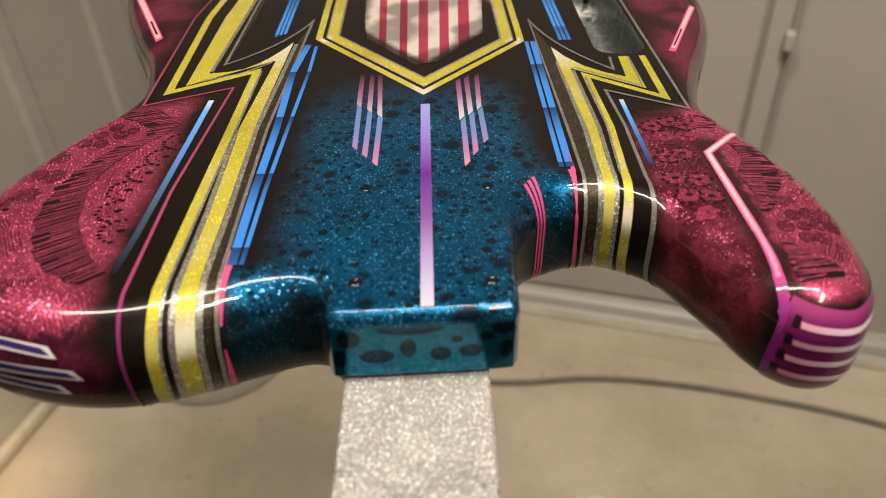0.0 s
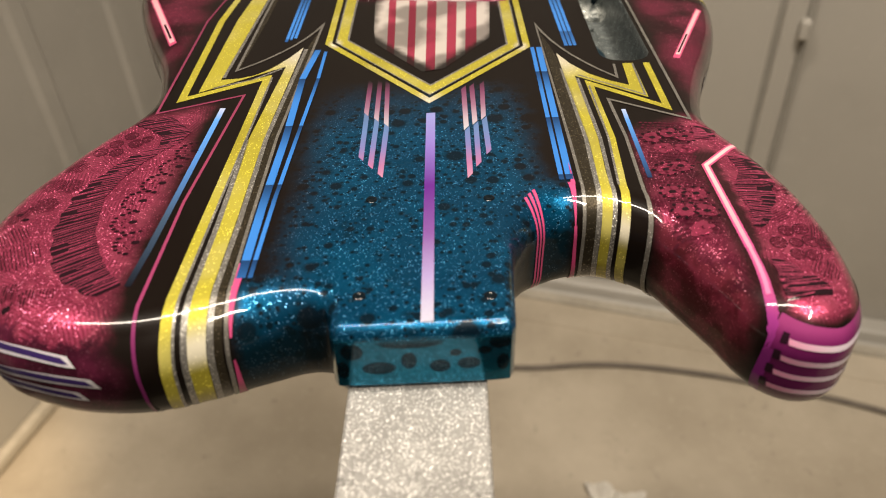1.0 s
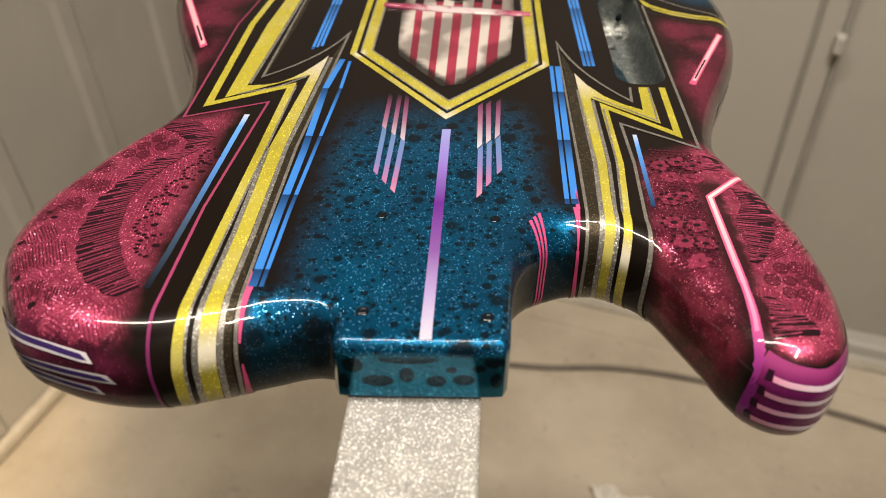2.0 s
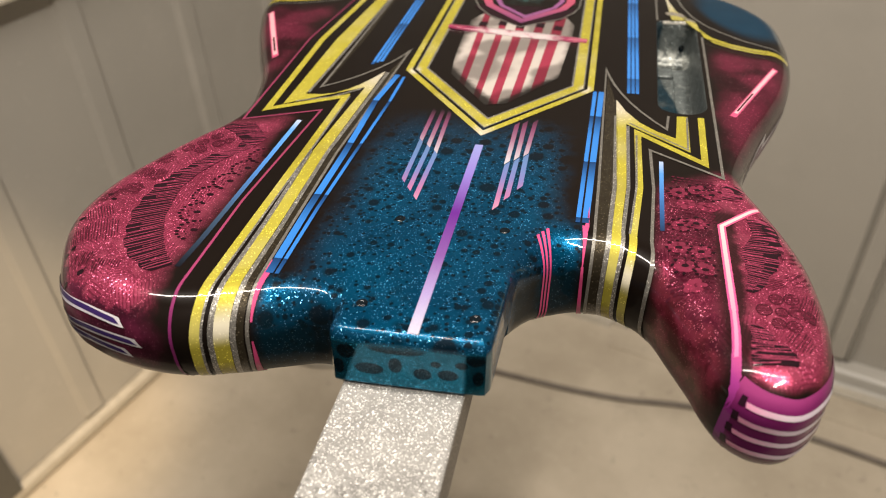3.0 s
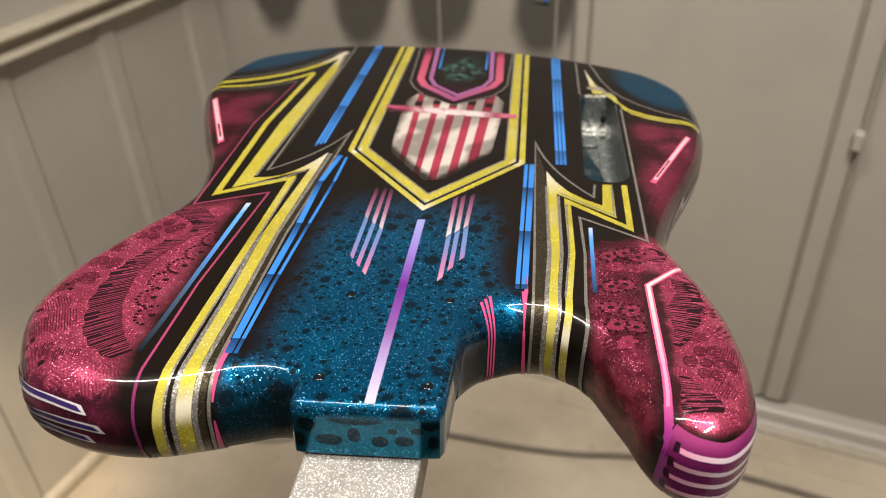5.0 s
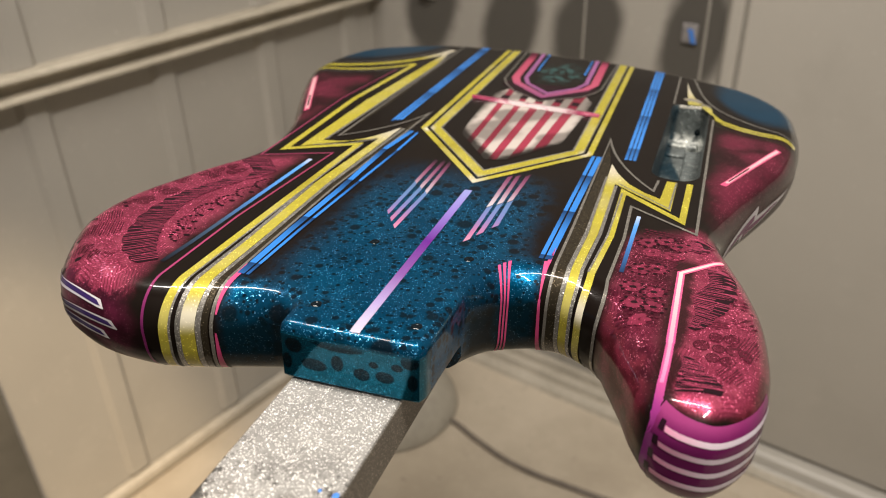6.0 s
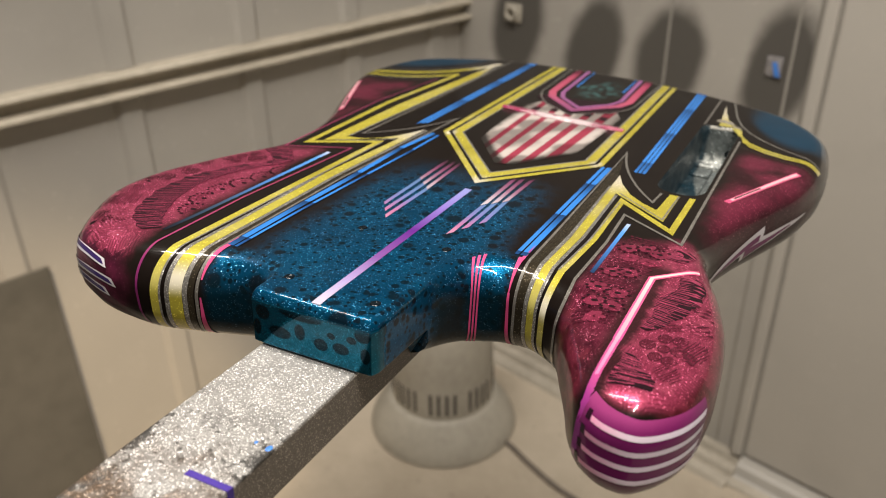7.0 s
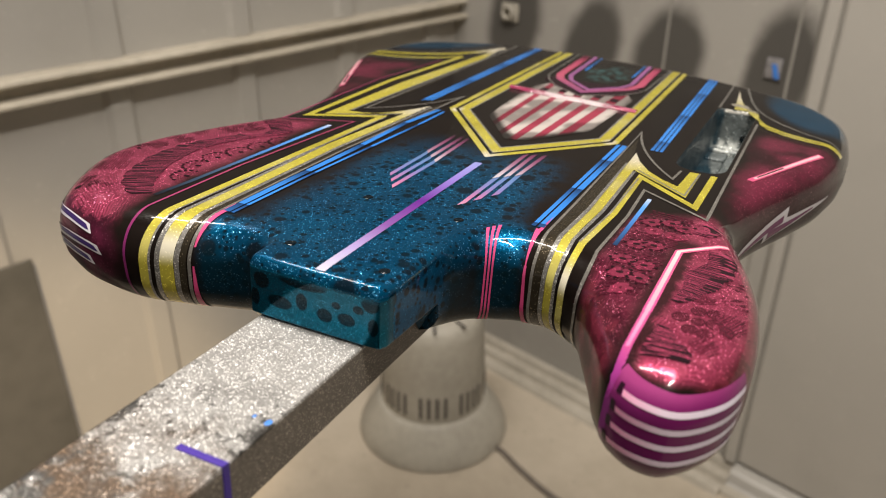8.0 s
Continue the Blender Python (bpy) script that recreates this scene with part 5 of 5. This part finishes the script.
for x, y, r in ((-126, 89, 2.8), (-122, 95, 2.6), (-120, 88.5, 2.6), (-118, 101, 2.6), (-114.5, 95, 2.8), (-111, 98, 2.2), (113, 18, 2.7), (117.5, 24, 2.4), (122.5, 24.5, 2.6), (118.6, 17.5, 2.1), (123.5, 18, 2.8), (117, 11.8, 2.4), (121.8, 11, 2.5), (127.5, 16.5, 2.4)):
    hatching(bm, x, y, r, r * 1.1, 5, 0.85, 0.32)
    for k in range(8):
        a = 2 * math.pi * k / 8
        ribbon(bm, (x + r * math.cos(a), y + r * 1.1 * math.sin(a)), (x + r * math.cos(a + 0.78), y + r * 1.1 * math.sin(a + 0.78)), 0.4, "line", 1)
# net rows between the flowers of the treble horn and over its cutaway edge
for y0, x0, x1, rows in ((97, 85, 102, 3), (73, 83, 101, 4), (55, 83, 100, 4), (43, 84, 99, 3), (30, 83, 98, 4)):
    for j in range(rows):
        x = x0 + (j % 2) * 0.9
        while x < x1:
            eye(bm, x + rng.uniform(-0.2, 0.2), y0 - rows + 2.0 * j + rng.uniform(-0.2, 0.2) - (x - x0) * 0.12, rng.uniform(0.55, 0.85), rng.uniform(0.5, 0.75))
            x += 1.9
sew("lace_netting", bm, M_LACENET, "fine dark lace netting on magenta flake")

# eyelets with their rows of small holes
bm = bmesh.new()
for x, y in ((-90, 88), (-93, 77), (-96, 66), (-99.5, 55), (-99, 42.5), (-94.5, 31)):
    eye(bm, x, y, 1.5, 1.0)
    for k in range(9):
        a = radians(95 + 20.5 * k)
        eye(bm, x + 6.6 * math.cos(a) + rng.uniform(-0.3, 0.3), y + 6.0 * math.sin(a), rng.uniform(0.65, 1.1), rng.uniform(0.5, 0.8))
    for k in range(5):
        a = radians(120 + 30 * k)
        eye(bm, x + 3.6 * math.cos(a), y + 3.4 * math.sin(a), rng.uniform(0.25, 0.45), rng.uniform(0.25, 0.4))
petals = bmesh.new()
for x, y in ((87, 86), (94.5, 89), (87, 63), (93, 65), (86, 48.5), (94, 47), (95, 36.5), (88, 38), (100, 86), (90, 78), (98, 77), (91, 28)):
    for k in range(6):
        a = radians(60 * k + rng.uniform(-12, 12))
        eye(petals, x + rng.uniform(1.6, 3.2) * math.cos(a), y + rng.uniform(1.5, 2.8) * math.sin(a), rng.uniform(1.3, 2.3), rng.uniform(1.1, 1.9), "petal")
sew("lace_petal", petals, M_LACEDIM, "pink lace flower petals on dark netting")
for x, y in ((87, 86), (94.5, 89), (87, 63), (93, 65), (86, 48.5), (94, 47), (95, 36.5), (88, 38), (100, 86)):
    eye(bm, x, y, 1.35, 0.95, "over")
    for k in range(8):
        a = radians(45 * k + rng.uniform(-8, 8))
        eye(bm, x + 4.4 * math.cos(a), y + 4.2 * math.sin(a), rng.uniform(0.5, 0.95), rng.uniform(0.4, 0.7), "over")
for x, y in ((-136, 46), (-139, 49), (-135, 16), (-137, 14), (-142, 33), (-124, 3), (-130, 1)):
    eye(bm, x, y, rng.uniform(0.8, 1.6), rng.uniform(0.7, 1.2))
sew("lace_eyelet", bm, M_LACE, "small dark lace eyelets on magenta flake")

# screw holes of the neck joint
for x, y in ((-19.5, 0.5), (19.5, -1.5), (-19.5, 50.5), (21.5, 49.0)):
    bm = bmesh.new()
    lathe(bm, [(0.0020, 0.00012), (0.0016, 0.00036), (0.0012, 0.00044), (0.0009, 0.00028), (0.0006, 0.00015), (0.0, 0.00014)], 24, (x * MM, y * MM))
    bmesh.ops.recalc_face_normals(bm, faces=bm.faces)
    smooth(part("screw_hole", bm, M_HOLE, guitar, "dark lacquered neck screw hole"), 60)

# a strip of pink film across the shield
g = Graph("pink film")
vec, x, y, z = g.place()
g.put(g.bsdf.inputs["Transmission Weight"], 0.45)
middle = g.mul(g.step(-0.030, -0.012, x), g.inv(g.step(0.016, 0.030, x)))
red = g.mix(g.step(0.35, 0.65, g.noise(vec, 60.0)), (0.36, 0.025, 0.10), (0.62, 0.16, 0.25))
M_FILM = g.finish(g.mix(g.mul(middle, g.step(0.28, 0.46, g.noise(vec, 95.0, 3.0, 0.6))), red, (0.86, 0.72, 0.74)), 0.12, 0.0, 1.0)


def film_strip():
    bm = bmesh.new()
    a, b = Vector((-42, 248, 0)), Vector((40, 237.5, 0))
    d = (b - a).normalized()
    n = Vector((-d.y, d.x, 0))
    last = None
    for k in range(25):
        f = k / 24
        w = 3.9 * (1 - 0.55 * abs(2 * f - 1) ** 3) + 0.35 * math.sin(k * 2.1)
        c = a + (b - a) * f
        row = [bm.verts.new((c + n * w * math.cos(t) + Vector((0, 0, 0.45 + 1.5 * math.sin(t)))) * MM) for t in np.linspace(0, math.pi, 7)]
        if last:
            for i in range(6):
                bm.faces.new((last[i], last[i + 1], row[i + 1], row[i]))
        last = row
    bmesh.ops.recalc_face_normals(bm, faces=bm.faces)
    flip(bm)
    return bm



# ---- the bar that holds the body ----
neck_bar = new("holding_bar")
neck_bar.matrix_basis = guitar.matrix_basis.copy()
tagged(neck_bar, "wooden holding bar painted with silver flake, worn and sooty", "bar")
bm = bmesh.new()
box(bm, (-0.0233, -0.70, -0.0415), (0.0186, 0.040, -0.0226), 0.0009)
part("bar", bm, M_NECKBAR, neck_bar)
boxed("tape", (0.0026, -0.0802, -0.0227), (0.0189, -0.0779, -0.0223), M_TAPE, neck_bar, 0.0, "thin violet tape line")
boxed("tape", (0.0186, -0.0802, -0.0415), (0.0190, -0.0779, -0.0223), M_TAPE, neck_bar, 0.0, "thin violet tape line")
bm = bmesh.new()
for x, y, r in ((0.0172, -0.0596, 0.0011), (0.0118, -0.0590, 0.0006)):
    made = bmesh.ops.create_icosphere(bm, subdivisions=2, radius=r)["verts"]
    for v in made:
        v.co = Vector((v.co.x + x, v.co.y * 1.3 + y, v.co.z * 0.25 - 0.0226))
part("paint_fleck", bm, M_BLUEDOT, neck_bar, "bright blue paint flecks")

# the body is a little wider on the treble side than drawn, and leans with its bar
LEAN = Matrix(((0.9986, -0.0114, 0, 0.0034), (0.0623, 1.0271, 0, -0.001), (0, 0, 1.04, 0), (0, 0, 0, 1)))
for ob in (*guitar.children, *neck_bar.children):
    ob.matrix_parent_inverse = LEAN

# the strip of film lies on the body
strip_mesh = film_strip()
strip_mesh.transform(LEAN)
strip = smooth(part("film_strip", strip_mesh, M_FILM), 60)
strip.matrix_basis = guitar.matrix_basis.copy()
tagged(strip, "crumpled clear and pink film strip lying across the painted shield", "film strip")

# ---- things on the floor ----


def base_unit():
    """Round vented floor unit with a wide foot."""
    unit = new("floor_unit")
    unit.matrix_basis = pose(-0.440, 0.881, FLOOR, 0, 0, -60)
    tagged(unit, "round white plastic vented unit standing on the floor", "air purifier")
    bm = bmesh.new()
    lathe(bm, [(0.0, 0.0), (0.142, 0.0), (0.145, 0.004), (0.143, 0.014), (0.136, 0.030), (0.124, 0.050), (0.113, 0.066), (0.108, 0.073), (0.104, 0.076), (0.098, 0.076)], 64)
    smooth(part("foot", bm, M_PLASTIC, unit))
    bm = bmesh.new()
    lathe(bm, [(0.0985, 0.074), (0.0985, 0.135), (0.0965, 0.190), (0.0935, 0.238), (0.090, 0.258), (0.080, 0.270), (0.062, 0.274), (0.0, 0.276)], 64)
    housing = smooth(part("housing", bm, M_PLASTIC, unit))
    slot = None
    for k in range(30):
        if k % 5 == 4:
            continue
        a = radians(-150 + k * 9.0)
        if slot is None:
            bm = bmesh.new()
            box(bm, (-0.0030, -0.0015, -0.0235), (0.0030, 0.0015, 0.0235), 0.0014)
            slot = part("vent_slot", bm, M_DARK, housing)
            ob = slot
        else:
            ob = new("vent_slot", slot.data)
            ob.parent = housing
        ob.matrix_basis = pose(0.0984 * math.cos(a), 0.0984 * math.sin(a), 0.111, 0, 0, math.degrees(a) + 90)
    for k in range(10):
        a = radians(36 * k)
        ob = new("top_slot", slot.data)
        ob.parent = housing
        ob.matrix_basis = pose(0.070 * math.cos(a), 0.070 * math.sin(a), 0.2726, 90, 0, math.degrees(a) + 90)
    return unit


base_unit()


def cable():
    curve = bpy.data.curves.new("floor_cable", "CURVE")
    curve.dimensions, curve.bevel_depth, curve.bevel_resolution, curve.resolution_u = "3D", 0.0050, 3, 10
    pts = [(-0.338, 0.886), (-0.285, 0.866), (-0.235, 0.838), (-0.150, 0.800), (-0.04, 0.780), (0.11, 0.766), (0.25, 0.770), (0.38, 0.752), (0.52, 0.716), (0.70, 0.652), (0.85, 0.57), (1.0, 0.44)]
    sp = curve.splines.new("BEZIER")
    sp.bezier_points.add(len(pts) - 1)
    for b, (x, y) in zip(sp.bezier_points, pts):
        b.co = (x, y, FLOOR + 0.0050)
        b.handle_left_type = b.handle_right_type = "AUTO"
    ob = new("floor_cable", curve)
    curve.materials.append(M_CABLE)
    return tagged(ob, "thin dark cable lying across the floor", "cable")


cable()


def standing_board():
    """A thin dark sheet, made up for the box-shaped dark area on the ribbed wall."""
    bm = bmesh.new()
    box(bm, (LEFT + 0.0075, -0.40, FLOOR + 0.0265), (LEFT + 0.013, 0.148, 0.508), 0.0015)
    for v in bm.verts:
        v.co.x += 0.022 * (0.51 - v.co.z)
    ob = part("standing_board", bm, plain("dark grey sheet", (0.070, 0.066, 0.057), (0.112, 0.105, 0.091), 3.0, 0.7))
    ob.matrix_basis = ROOM
    return tagged(ob, "dark grey sheet added over a dark area low on the wall", "board")


standing_board()


def paper_scrap():
    bm = bmesh.new()
    bmesh.ops.create_grid(bm, x_segments=18, y_segments=14, size=0.5)
    for v in bm.verts:
        a = math.atan2(v.co.y, v.co.x)
        k = 0.84 + 0.55 * noise.noise(Vector((math.cos(a) * 1.7, math.sin(a) * 1.7, 8.0)))
        x, y = v.co.x * 0.098 * k, v.co.y * 0.070 * k
        v.co = Vector((x, y, 0.003 + 0.024 * abs(noise.noise(Vector((x * 34, y * 34, 3.0)))) + 0.005 * abs(noise.noise(Vector((x * 110, y * 110, 5.0))))))
    bmesh.ops.solidify(bm, geom=bm.faces[:], thickness=0.0006)
    ob = smooth(part("paper_scrap", bm, M_PAPER))
    ob.matrix_basis = pose(0.226, 0.484, FLOOR + 0.001, 0, 0, -8)
    return tagged(ob, "crumpled scrap of white masking paper on the floor", "paper")


paper_scrap()


def wall_fixture(name, m, label, build, category="hook", material=None):
    bm = bmesh.new()
    build(bm)
    ob = smooth(part(name, bm, material or M_PLASTIC))
    ob.matrix_basis = ROOM @ m
    return tagged(ob, label, category)


def hook_shape(bm):
    box(bm, (-0.020, -0.004, -0.017), (0.020, 0.0, 0.017), 0.003)
    n, m = 20, 8
    ring = [[bm.verts.new(((0.011 + 0.0035 * math.cos(b)) * math.cos(a), -0.010 + 0.0035 * math.sin(b), (0.011 + 0.0035 * math.cos(b)) * math.sin(a))) for b in np.linspace(0, 2 * math.pi, m, endpoint=False)] for a in np.linspace(0, 2 * math.pi, n, endpoint=False)]
    for i in range(n):
        for j in range(m):
            bm.faces.new((ring[i][j], ring[(i + 1) % n][j], ring[(i + 1) % n][(j + 1) % m], ring[i][(j + 1) % m]))
    box(bm, (-0.003, -0.012, 0.006), (0.003, -0.003, 0.016), 0.001)


wall_fixture("wall_hook", pose(-0.750, BACK - 0.001, 0.748), "small pale bracket on the stained booth wall", hook_shape)


def tag_shape(bm):
    box(bm, (-0.012, -0.003, -0.015), (0.012, 0.0, 0.015), 0.001)


tag = wall_fixture("wall_tag", pose(-0.248, BACK - 0.001, 0.736, 0, 0, 0), "small grey square tag on the stained wall", tag_shape, "tag", plain("greyish tag", (0.17, 0.162, 0.165), (0.30, 0.285, 0.28), 60.0, 0.6))
bm = bmesh.new()
box(bm, (-0.004, -0.0045, -0.014), (0.004, -0.0032, 0.007), 0.0006)
for v in bm.verts:
    v.co.x += 0.0025 - 0.38 * v.co.z * (0.6 if v.co.z > 0 else 1.0)
part("blue_smudge", bm, M_BLUEDOT, tag, "blue paint smudge")
